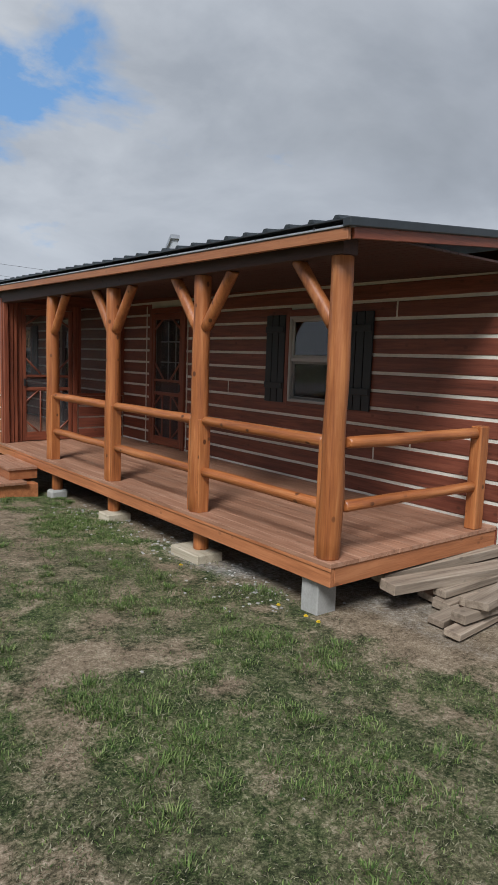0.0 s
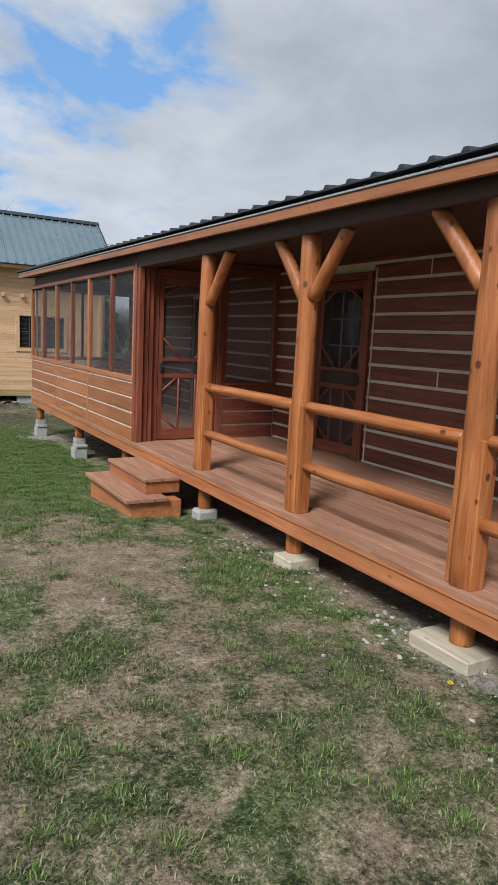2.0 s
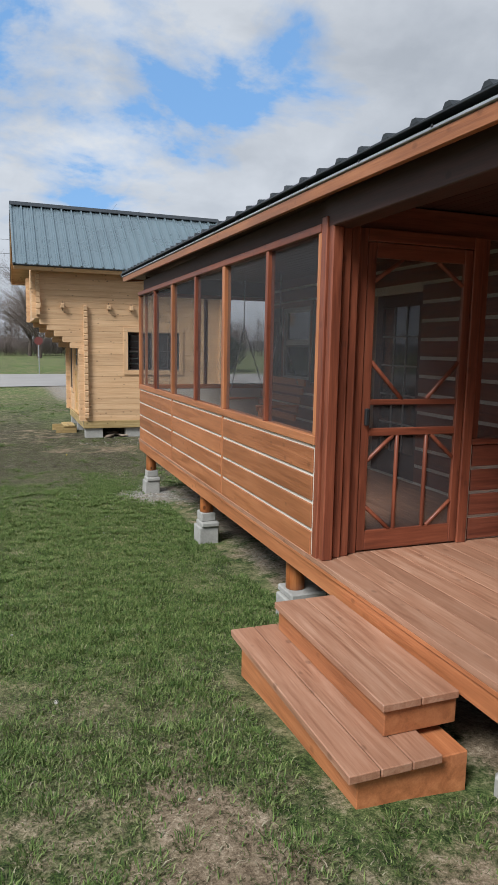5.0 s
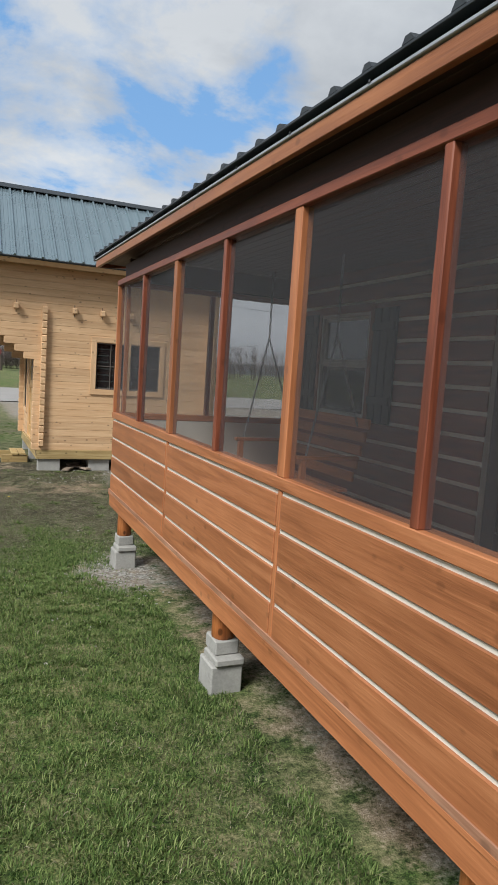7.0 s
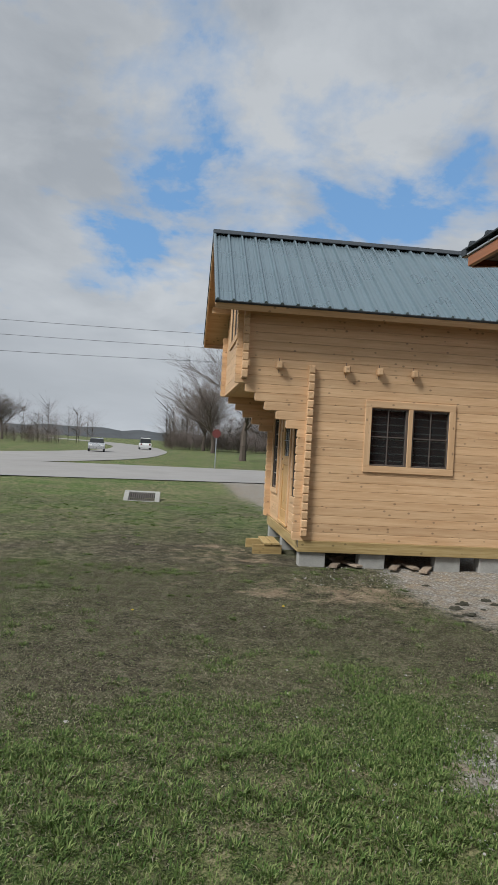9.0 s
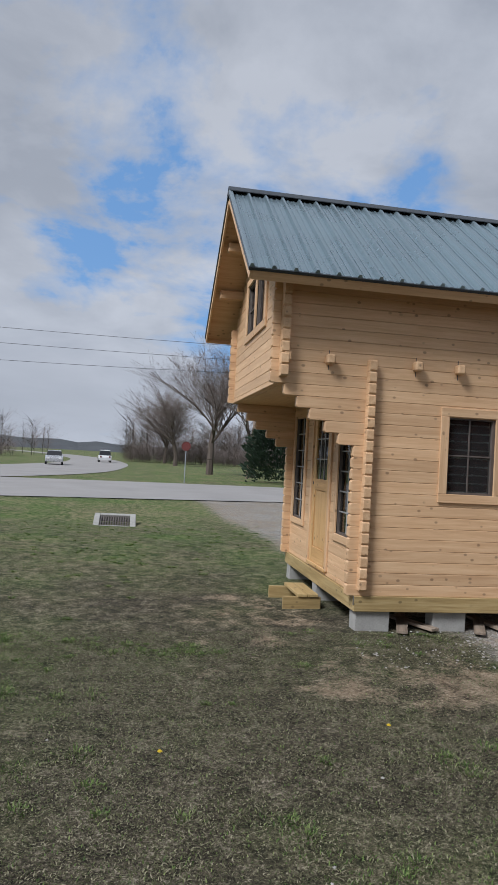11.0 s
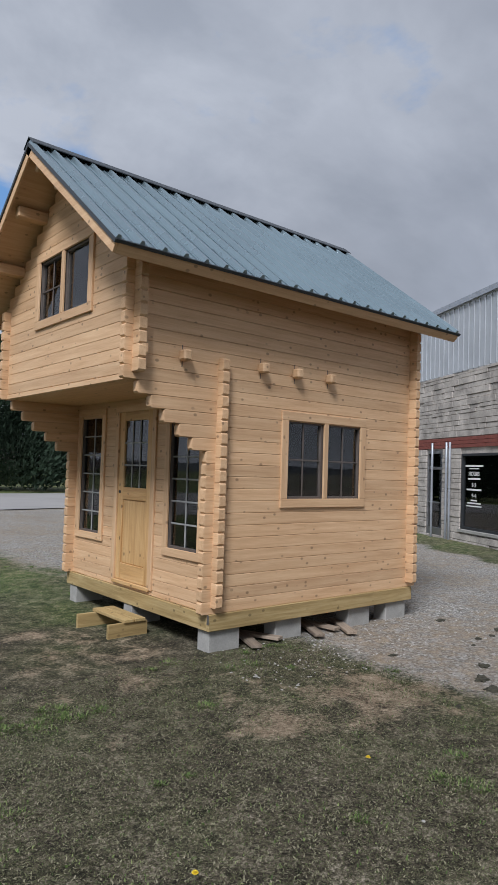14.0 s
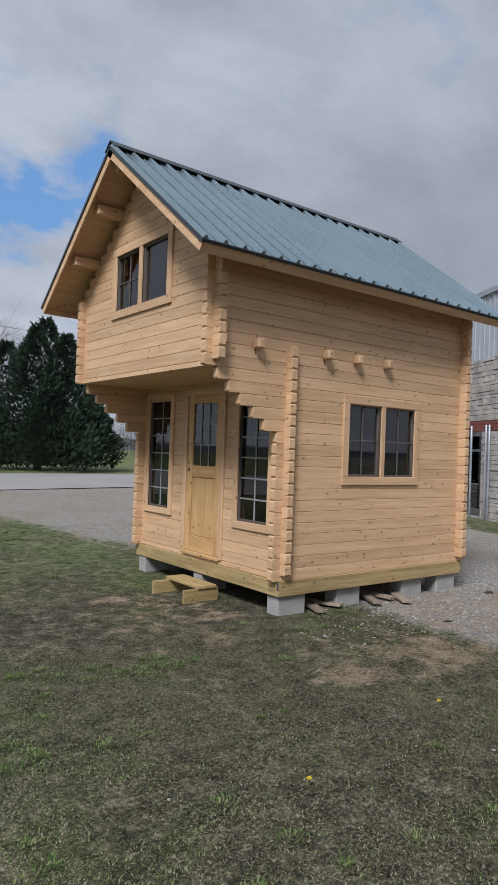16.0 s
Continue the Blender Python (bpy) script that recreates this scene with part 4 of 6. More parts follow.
def lay(parent, axis, mid, lo, hi, z, ends=(True, True)):
    ob = new("log", pine_log(hi - lo, ends))
    ob.parent = parent
    ob.matrix_parent_inverse = world_of(parent).inverted()
    ob.matrix_basis = pose(lo, mid, z) if axis == "x" else pose(mid, lo, z, 0, 0, 90)


def roof_z(y):
    return 4.825 - 0.76 * abs(y - (BY + BY2) / 2)


def pine_cabin():
    G = ground_z(4, 22)
    cab = thing("pine_cabin", (4.5, 23.2, G), "small unfinished pale pine log cabin with overhanging loft", "cabin")
    walls = {}
    for n, at in (("side_wall", (4.6, BY, BZ)), ("far_wall", (4.6, BY2, BZ)), ("door_wall", (BX, 23.2, BZ)), ("rear_wall", (BX2, 23.2, BZ)), ("loft_wall", (JX, 23.2, 2.2))):
        w = new(n)
        w.parent = cab
        w.matrix_parent_inverse = world_of(cab).inverted()
        w.matrix_basis = Matrix.Translation(at)
        walls[n] = w
    wins = (3.96, 5.28, 1.03, 1.97)
    door = (22.71, 23.62, -0.05, 2.10)
    near, far = (21.76, 22.44, 0.45, 2.04), (23.97, 24.66, 0.45, 2.06)
    loft = (22.46, 23.86, 3.03, 3.80)
    ncourse = 27
    stair = {ROW_J - 1: 2.07, ROW_J - 2: 2.22, ROW_J - 3: 2.37, ROW_J - 4: 2.55, ROW_J - 5: 2.71}
    for k in range(ncourse):
        z = BZ + (k + 0.5) * PITCH
        x0 = JX - 0.09 if k >= ROW_J else stair.get(k, BX - 0.12)
        for nm, y in (("side_wall", BY + TH / 2), ("far_wall", BY2 - TH / 2)):
            cut = [(wins[0], wins[1])] if nm == "side_wall" and wins[2] < z < wins[3] else []
            for s, e in spans(x0, BX2 + 0.12, cut):
                lay(walls[nm], "x", y, s, e, z, (s == x0, e == BX2 + 0.12))
    k = 0
    while True:
        z = BZ + (k + 0.5) * PITCH + PITCH / 2
        if k < ncourse - 0:
            lo, hi = BY - 0.12, BY2 + 0.12
        else:
            lo, hi = BY + (z - 3.47) / 0.76 + 0.01, BY2 - (z - 3.47) / 0.76 - 0.01
        if z > roof_z((BY + BY2) / 2) - 0.16 or lo >= hi - 0.2:
            break
        for nm, x, rows in (("door_wall", BX + TH / 2, k < ROW_J + 2), ("rear_wall", BX2 - TH / 2, True), ("loft_wall", JX + TH / 2, k >= ROW_J)):
            if not rows:
                continue
            cuts = []
            if nm == "door_wall":
                cuts = [c[:2] for c in (door, near, far) if c[2] < z < c[3] - 0.02]
                a, b = BY - 0.09, BY2 + 0.09
            else:
                a, b = (lo, hi)
                if nm == "loft_wall" and loft[2] < z < loft[3]:
                    cuts = [loft[:2]]
            for s, e in spans(a, b, cuts):
                lay(walls[nm], "y", x, s, e, z, (s == a, e == b))
        k += 1
    part("base_log", box((BX + 0.004, BY + 0.021, BZ), (BX + TH, BY2 - 0.02, BZ + PITCH / 2 - 0.001), 0.006), "pine_y", cab)
    # overhang floor, loft joists, floor and sill beams
    part("loft_floor", box((JX + TH, BY + TH, 2.19), (BX - 0.002, BY2 - TH, 2.22), 0), "pine_y", cab)
    part("loft_sill", box((JX - 0.006, BY + TH + 0.002, 2.19), (JX + TH - 0.004, BY2 - TH - 0.002, 2.245), 0.004), "pine_y", cab)
    part("cabin_floor", box((BX + TH, BY + TH, -0.08), (BX2 - TH, BY2 - TH, -0.04), 0), "pine_y", cab)
    part("loft_deck", box((BX + TH, BY + TH, 2.36), (BX2 - TH, BY2 - TH, 2.40), 0), "pine_y", cab)
    for i, x in enumerate((2.07, 2.56, 3.58, 4.09, 4.63)):
        bm = bmesh.new()
        put_box(bm, (x - 0.048, BY - 0.115, 2.415), (x + 0.048, BY - 0.002, 2.525), 0.018)
        part("joist_end", bm, "pine_y", cab)
        bm = bmesh.new()
        put_box(bm, (x - 0.005, BY - 0.0015, 2.36), (x + 0.005, BY + 0.001, 2.58), 0)
        part("joint_seam", bm, "bronze_frame", cab)
    for lo, hi, mt in (((BX - 0.03, BY - 0.02, BZ - 0.17), (BX2 + 0.03, BY + 0.02, BZ), "treated_x"), ((BX - 0.03, BY + 0.0205, BZ - 0.17), (BX + 0.01, BY2 + 0.02, BZ), "treated_y"),
                       ((BX - 0.03, BY2 - 0.02, BZ - 0.17), (BX2 + 0.03, BY2 + 0.0195, BZ), "treated_x"), ((BX2 - 0.01, BY + 0.0205, BZ - 0.17), (BX2 + 0.03, BY2 - 0.0205, BZ), "treated_y")):
        part("sill_beam", box(lo, hi, 0.005), mt, cab)
    part("corner_strap", box((BX - 0.033, BY - 0.021, BZ - 0.10), (BX - 0.029, BY + 0.012, BZ - 0.0), 0.001), "steel", cab)

    # openings
    def casing(axis, face, lo, hi, z0, z1, out, w=0.085, sill=True, mull=None):
        def put(a, b, za, zb, mt):
            p, q = face, face + out * 0.026
            l3, h3 = ((min(p, q), a, za), (max(p, q), b, zb)) if axis == "y" else ((a, min(p, q), za), (b, max(p, q), zb))
            part("casing", box(l3, h3, 0.004), mt, cab)
        put(lo - w + 0.03, hi + w - 0.03, z1 - 0.03, z1 + w - 0.03, "pine_" + axis)
        if sill:
            put(lo - w + 0.03, hi + w - 0.03, z0 - w + 0.03, z0 + 0.03, "pine_" + axis)
            z0 += 0.0305
        put(lo - w + 0.03, lo + 0.03, z0, z1 - 0.0305, "pine_z")
        put(hi - 0.03, hi + w - 0.03, z0, z1 - 0.0305, "pine_z")
        if mull:
            put(mull - 0.035, mull + 0.035, z0, z1 - 0.0305, "pine_z")

    def unit(axis, face, lo, hi, z0, z1, out, cols, rows, grille="bronze_frame", fm="bronze_frame", fw=0.045):
        base = (face, (lo + hi) / 2, z0) if axis == "y" else ((lo + hi) / 2, face, z0)
        w = new("window")
        w.parent = cab
        w.matrix_parent_inverse = world_of(cab).inverted()
        w.matrix_basis = Matrix.Translation(base)
        w["label"] = "dark bronze window with grille bars"

        def put(nm, a, b, za, zb, d0, d1, mt, bev=0.003):
            p, q = face + out * d0, face + out * d1
            l3, h3 = ((min(p, q), a, za), (max(p, q), b, zb)) if axis == "y" else ((a, min(p, q), za), (b, max(p, q), zb))
            return part(nm, box(l3, h3, bev), mt, w)
        put("frame", lo, lo + fw, z0, z1, -0.07, -0.008, fm), put("frame", hi - fw, hi, z0, z1, -0.07, -0.008, fm)
        put("frame", lo + fw, hi - fw, z0, z0 + fw, -0.07, -0.008, fm), put("frame", lo + fw, hi - fw, z1 - fw, z1, -0.07, -0.008, fm)
        a, b, za, zb = lo + fw, hi - fw, z0 + fw, z1 - fw
        put("pane", a, b, za, zb, -0.042, -0.037, "window_glass", 0).visible_shadow = False
        put("insect_screen", a, b, za, zb, -0.046, -0.045, "insect_screen", 0)
        # near-black backing paints the shade of the closed room
        put("blackout", lo, hi, z0, z1, -0.16, -0.155, "room_shade_black", 0)
        for i in range(1, cols):
            c = a + (b - a) * i / cols
            put("grille_bar", c - 0.009, c + 0.009, za, zb, -0.036, -0.024, grille)
        for i in range(1, rows):
            c = za + (zb - za) * i / rows
            put("grille_bar", a, b, c - 0.009, c + 0.009, -0.0355, -0.0235, grille)
    xm = (wins[0] + wins[1]) / 2
    unit("x", BY, wins[0] + 0.01, xm - 0.02, wins[2] + 0.01, wins[3] - 0.01, -1, 2, 2)
    unit("x", BY, xm + 0.02, wins[1] - 0.01, wins[2] + 0.01, wins[3] - 0.01, -1, 2, 2)
    casing("x", BY, wins[0] + 0.02, wins[1] - 0.02, wins[2] + 0.0, wins[3] + 0.0, -1, 0.10, True, xm)
    for c in (near, far):
        unit("y", BX, c[0] + 0.01, c[1] - 0.01, c[2] + 0.01, c[3] - 0.01, -1, 2, 6, "grille_white")
        casing("y", BX, c[0] + 0.02, c[1] - 0.02, c[2], c[3], -1, 0.09)
    ym = (loft[0] + loft[1]) / 2
    unit("y", JX, ym + 0.02, loft[1] - 0.01, loft[2] + 0.01, loft[3] - 0.01, -1, 2, 2)
    unit("y", JX, loft[0] + 0.01, ym - 0.02, loft[2] + 0.01, loft[3] - 0.01, -1, 1, 1)
    casing("y", JX, loft[0] + 0.02, loft[1] - 0.02, loft[2], loft[3], -1, 0.10, True, ym)
    # the door
    casing("y", BX, door[0] + 0.03, door[1] - 0.03, door[2], door[3] - 0.03, -1, 0.085, False)
    d = new("door")
    d.parent = cab
    d.matrix_parent_inverse = world_of(cab).inverted()
    d.matrix_basis = Matrix.Translation((BX, (door[0] + door[1]) / 2, door[2]))
    d["label"] = "closed pine door with nine-pane light"
    x0, x1 = BX - 0.005, BX + 0.045
    a, b, z0, z1 = door[0] + 0.06, door[1] - 0.06, door[2] + 0.03, door[3] - 0.05
    gz = z0 + 1.13
    for s in (a, b - 0.12):
        part("stile", box((x0, s, z0), (x1, s + 0.12, z1), 0.003), "door_pine_z", d)
    for za, zb in ((z0, z0 + 0.20), (gz - 0.15, gz), (z1 - 0.12, z1)):
        part("rail", box((x0 + 0.001, a + 0.121, za), (x1, b - 0.121, zb), 0.003), "door_pine_y", d)
    part("panel", box((x0 + 0.014, a + 0.121, z0 + 0.201), (x1 - 0.01, b - 0.121, gz - 0.151), 0.01), "door_pine_z", d)
    part("pane", box((x0 + 0.02, a + 0.121, gz), (x0 + 0.025, b - 0.121, z1 - 0.121), 0), "window_glass", d).visible_shadow = False
    for i in (1, 2):
        c = a + 0.12 + (b - a - 0.24) * i / 3
        part("grille_bar", box((x0 + 0.008, c - 0.008, gz), (x0 + 0.019, c + 0.008, z1 - 0.121), 0.002), "grille_white", d)
        c = gz + (z1 - 0.12 - gz) * i / 3
        part("grille_bar", box((x0 + 0.007, a + 0.121, c - 0.008), (x0 + 0.018, b - 0.121, c + 0.008), 0.002), "grille_white", d)
    part("lock_hole", log((x0 - 0.004, b - 0.05, gz - 0.06), (x0 + 0.004, b - 0.05, gz - 0.06), 0.022, seg=12, rings=1, wob=0, chamfer=0.001), "black_paint", d)
    part("threshold", box((BX - 0.035, door[0] + 0.03, door[2] - 0.02), (BX + 0.05, door[1] - 0.03, door[2] + 0.025), 0.004), "door_pine_y", d)
    # roof
    yc, rx0, rx1, ey = (BY + BY2) / 2, 1.55, 6.68, 2.10
    r = new("roof")
    r.parent = cab
    r.matrix_parent_inverse = world_of(cab).inverted()
    r.matrix_basis = Matrix.Translation((4.1, yc, 4.9))
    r["label"] = "blue-green ribbed metal roof"
    ang = math.atan(0.76)
    L = ey / math.cos(ang)
    for sg in (-1, 1):
        rot = Matrix.Rotation(-sg * ang, 4, "X")
        mid = Vector(((rx0 + rx1) / 2, yc + sg * ey / 2, 4.865 - 0.76 * ey / 2))

        def slab(nm, xa, xb, v0, v1, w0, w1, mt, bev=0.003):
            bm = box((xa, v0, w0), (xb, v1, w1), bev)
            bmesh.ops.transform(bm, matrix=Matrix.Translation((0, mid.y, mid.z)) @ rot, verts=bm.verts)
            return part(nm, bm, mt, r)
        slab("roof_sheet", rx0, rx1, -L / 2, L / 2, 0.0, 0.008, "teal_metal")
        x = rx0 + 0.02
        while x < rx1:
            bm = bmesh.new()
            vs = []
            for v in (-L / 2, L / 2):
                for dx, dz in ((-0.032, 0.008), (-0.013, 0.050), (0.013, 0.050), (0.032, 0.008)):
                    vs.append(bm.verts.new(Matrix.Translation((x, mid.y, mid.z)) @ rot @ Vector((dx, v, dz))))
            for i in range(3):
                bm.faces.new((vs[i + 1], vs[i], vs[i + 4], vs[i + 5]))
            bm.faces.new(vs[:4]), bm.faces.new(vs[7:3:-1])
            part("rib", bm, "teal_metal", r)
            for off in (0.076, 0.153):
                if x + off < rx1 - 0.03:
                    slab("minor_rib", x + off - 0.012, x + off + 0.012, -L / 2, L / 2, 0.0082, 0.018, "teal_metal", 0.006)
            x += 0.229
        slab("roof_deck", rx0 + 0.03, rx1 - 0.03, -L / 2 + 0.03, L / 2 - 0.03, -0.045, -0.002, "pine_x")
        for xa in (rx0 + 0.004, rx1 - 0.029):
            slab("barge_board", xa, xa + 0.025, -L / 2, L / 2, -0.115, -0.003, "pine_y")
        end = -L / 2 if sg < 0 else L / 2 - 0.026
        slab("eave_board", rx0 + 0.03, rx1 - 0.03, end, end + 0.026, -0.12, -0.003, "pine_x")
        tr = -L / 2 - 0.012 if sg < 0 else L / 2 - 0.02
        slab("eave_trim", rx0 - 0.005, rx1 + 0.005, tr, tr + 0.032, -0.02, 0.014, "black_metal")
        for xa in (rx0 - 0.012, rx1 - 0.03):
            slab("rake_trim", xa, xa + 0.042, -L / 2 - 0.01, L / 2, -0.025, 0.016, "black_metal")
        for yy in (0.55, 1.22):
            y = yc + sg * yy
            zt = 4.865 - 0.76 * yy - 0.09
            part("purlin", box((rx0 + 0.10, y - 0.06, zt - 0.13), (BX2 + 0.3, y + 0.06, zt), 0.012), "pine_x", cab)
    bm = bmesh.new()
    for sg in (-1, 1):
        put_box(bm, (rx0 - 0.01, yc - 0.002 if sg > 0 else yc - 0.13, 4.893), (rx1 + 0.01, yc + 0.13 if sg > 0 else yc + 0.002, 4.905), 0.002)
    for v in bm.verts:
        v.co.z -= 0.76 * abs(v.co.y - yc) - 0.04
    part("ridge_cap", bm, "black_metal", r)
    part("ridge_beam", box((rx0 + 0.1, yc - 0.05, 4.59), (BX2 + 0.3, yc + 0.05, 4.755), 0.012), "pine_x", cab)
    return cab


pine_cabin()


def cabin_blocks():
    for x, y in ((3.22, 21.68), (4.15, 21.70), (5.35, 21.70), (6.05, 21.68), (3.2, 24.7), (3.2, 23.2), (6.1, 24.7), (4.6, 24.7), (6.1, 23.2)):
        g = ground_z(x, y)
        b = part("concrete_block", box((x - 0.2, y - 0.1, g - 0.02), (x + 0.2, y + 0.1, BZ - 0.171), 0.006), "concrete")
        tagged(b, "grey concrete block carrying the pine cabin", "concrete block", "cabin footing blocks")
    rnd = random.Random(8)
    for i, (x, y) in enumerate(((3.62, 21.5), (3.8, 21.62), (4.55, 21.45), (4.75, 21.6), (5.0, 21.35), (3.72, 21.75))):
        p = part("scrap_board", box((-0.06, -0.35, -0.016), (0.06, 0.35, 0.016), 0.003), "old_plank_y")
        p.matrix_basis = pose(x, y + 0.2, ground_z(x, y) + 0.045, 0, 0, rnd.uniform(-35, 25))
        tagged(p, "weathered scrap board under the pine cabin", "board", "scrap boards")


cabin_blocks()


def door_step():
    g = ground_z(2.6, 23)
    s = thing("door_step", (2.55, 23.0, g), "open treated timber frame step at the cabin door", "step")
    part("stringer", box((2.44, 22.62, g - 0.01), (2.93, 22.66, g + 0.15), 0.004), "treated_x", s)
    part("stringer", box((2.40, 23.28, g - 0.01), (2.93, 23.32, g + 0.15), 0.004), "treated_x", s)
    part("tread_board", box((2.62, 22.6, g + 0.151), (2.75, 23.36, g + 0.187), 0.004), "treated_y", s)
    part("tread_board", box((2.76, 22.6, g + 0.151), (2.89, 23.36, g + 0.187), 0.004), "treated_y", s)


door_step()

# ---- the shop across the gravel ----
SHOP = Matrix.Translation((15.2, 25.2, -0.56)) @ Matrix.Rotation(radians(63), 4, "Z")
# local x runs along the front from the near end, local y goes into the building, away from the lawn


def shop():
    s = new("shop_building")
    s.matrix_basis = SHOP
    tagged(s, "old stone shop with brick band and metal siding above", "shop", kind="")

    def put(nm, lo, hi, mt, parent=None, bev=0.006, label=""):
        bm = box(lo, hi, bev)
        bmesh.ops.transform(bm, matrix=SHOP, verts=bm.verts)
        return part(nm, bm, mt, parent or s, label)
    x0, x1, top = -1.2, 5.2, 5.05
    holes = [(-0.95, 2.05, 0.42, 2.62), (3.1, 4.1, 0.1, 2.75)]
    back = bmesh.new()
    zs = sorted({0.0, top, 0.42, 2.62, 0.1, 2.75})
    for za, zb in zip(zs, zs[1:]):
        for a, b in spans(x0, x1, [h[:2] for h in holes if h[2] <= za + 1e-4 and h[3] >= zb - 1e-4]):
            put_box(back, (a, -0.3, za), (b, -0.02, zb), 0)
    bmesh.ops.transform(back, matrix=SHOP, verts=back.verts)
    wall = part("stone_wall", back, "limestone", s)
    rnd = random.Random(3)
    z = 0.0
    rows = []
    while z < top - 0.05:
        h = rnd.choice((0.11, 0.15, 0.19))
        if z + h > top:
            h = top - z
        rows.append((z, h))
        z += h
    pieces = 0
    rest = bmesh.new()
    for z, h in rows:
        if 2.78 < z + h / 2 < 3.12:
            continue
        for a, b in spans(x0, x1, [q[:2] for q in holes if q[2] < z + h - 0.02 and q[3] > z + 0.02]):
            x = a
            while x < b - 0.02:
                w = min(b - x, rnd.uniform(0.3, 0.95))
                d = rnd.uniform(0.0, 0.035)
                lo, hi = (x + 0.005, -0.02, z + 0.005), (x + w - 0.005, 0.02 + d, z + h - 0.005)
                if x > -1.9 and pieces < 280:
                    put("stone", lo, hi, "limestone", wall, 0.008)
                    pieces += 1
                else:
                    put_box(rest, lo, hi, 0.008)
                x += w
    bmesh.ops.transform(rest, matrix=SHOP, verts=rest.verts)
    part("stones", rest, "limestone", s)["kind"] = "stuff"
    for r in range(3):
        x = x0 + 0.1 * (r % 2)
        bm = bmesh.new()
        while x < x1 - 0.1:
            put_box(bm, (x + 0.004, -0.02, 2.80 + r * 0.105), (min(x + 0.216, x1), 0.03, 2.80 + r * 0.105 + 0.097), 0.003)
            x += 0.22
        bmesh.ops.transform(bm, matrix=SHOP, verts=bm.verts)
        part("brick_course", bm, "red_brick", s)
    # metal siding with battens up to a sloping top
    bm = bmesh.new()
    pts = [(x0, 5.05), (x1, 5.05), (x1, 7.05), (1.0, 7.1), (x0, 7.1)]
    f = [bm.verts.new(SHOP @ Vector((x, 0.03, z))) for x, z in pts]
    bk = [bm.verts.new(SHOP @ Vector((x, -0.2, z))) for x, z in pts]
    bm.faces.new(f), bm.faces.new(bk[::-1])
    for i in range(5):
        bm.faces.new((f[i], bk[i], bk[(i + 1) % 5], f[(i + 1) % 5]))
    part("siding", bm, "siding_metal", s)
    x = x0 + 0.1
    while x < x1:
        t = 7.05
        put("siding_rib", (x - 0.02, 0.03, 5.06), (x + 0.02, 0.06, t - 0.03), "siding_metal", None, 0.006)
        x += 0.28
    bm = bmesh.new()
    for a, b in (((x1 + 0.12, 7.05), (x0 - 0.1, 7.05)),):
        q = [bm.verts.new(SHOP @ Vector((px, dy, pz + dz))) for (px, pz) in (a, b) for dy, dz in ((0.12, 0), (0.12, 0.16), (-0.25, 0.16), (-0.25, 0))]
        for i in range(4):
            bm.faces.new((q[i], q[(i + 1) % 4], q[4 + (i + 1) % 4], q[4 + i]))
        bm.faces.new(q[:4]), bm.faces.new(q[7:3:-1])
    part("rake_trim", bm, "grey_metal", s)
    # rest of the building
    put("side_wall", (x1 - 0.25, -8, 0), (x1 - 0.005, -0.31, 6.4), "siding_metal", None, 0)
    put("rear_mass", (x0, -8.2, 0), (x1, -8.0, 6.4), "siding_metal", None, 0)
    # dark sheet painted for the gloom inside the shop
    put("dark_room", (x0 + 0.1, -2.6, 0), (x1 - 0.3, -2.55, 2.9), "room_shade_black", None, 0)
    # shop window and glazed door
    w = put("window_frame", (-0.95, -0.14, 0.34), (2.1, 0.07, 0.43), "concrete", None, 0.006, "stone window sill")
    for lo, hi in (((-0.95, -0.12, 0.43), (-0.88, 0.0, 2.62)), ((1.98, -0.12, 0.43), (2.05, 0.0, 2.62)), ((-0.87, -0.12, 0.43), (1.97, 0.0, 0.50)), ((-0.87, -0.12, 2.55), (1.97, 0.0, 2.62))):
        put("window_bar", lo, hi, "black_paint", w, 0.004)
    put("pane", (-0.88, -0.07, 0.5), (1.98, -0.06, 2.55), "window_glass", w, 0).visible_shadow = False
    d = put("door_frame", (3.1, -0.12, 2.65), (4.1, 0.0, 2.75), "steel", None, 0.004, "aluminium shop door frame")
    for lo, hi in (((3.1, -0.12, 0.1), (3.18, 0.0, 2.65)), ((4.02, -0.12, 0.1), (4.1, 0.0, 2.65)), ((3.18, -0.1, 0.1), (4.02, -0.02, 0.34)), ((3.18, -0.1, 2.15), (4.02, -0.02, 2.23)), ((3.25, -0.02, 1.1), (3.95, 0.03, 1.14))):
        put("door_bar", lo, hi, "steel", d, 0.004)
    put("pane", (3.18, -0.07, 0.34), (4.02, -0.06, 2.65), "window_glass", d, 0).visible_shadow = False
    for x in (2.55, 2.75, 3.62):
        bm = log(SHOP @ Vector((x, 0.09, 0.02)), SHOP @ Vector((x, 0.09, 2.98)), 0.035, seg=10, rings=3, wob=0)
        part("downpipe", bm, "grey_metal", s)
    # lettering on the window
    for txt, z, size in (("HOURS", 1.98, 0.17), ("8-5", 1.66, 0.17), ("9-4", 1.36, 0.17)):
        cu = bpy.data.curves.new("lettering", "FONT")
        cu.body, cu.size, cu.align_x, cu.extrude = txt, size, "CENTER", 0.001
        tmp = bpy.data.objects.new("lettering", cu)
        me = bpy.data.meshes.new_from_object(tmp)
        bpy.data.objects.remove(tmp)
        me.materials.clear()
        me.materials.append(MATS["white_paint"])
        ob = new("lettering", me)
        ob.parent = s
        ob.matrix_basis = Matrix.Translation((1.45, -0.052, z)) @ Matrix.Rotation(math.pi, 4, "Z") @ Matrix.Rotation(math.pi / 2, 4, "X")
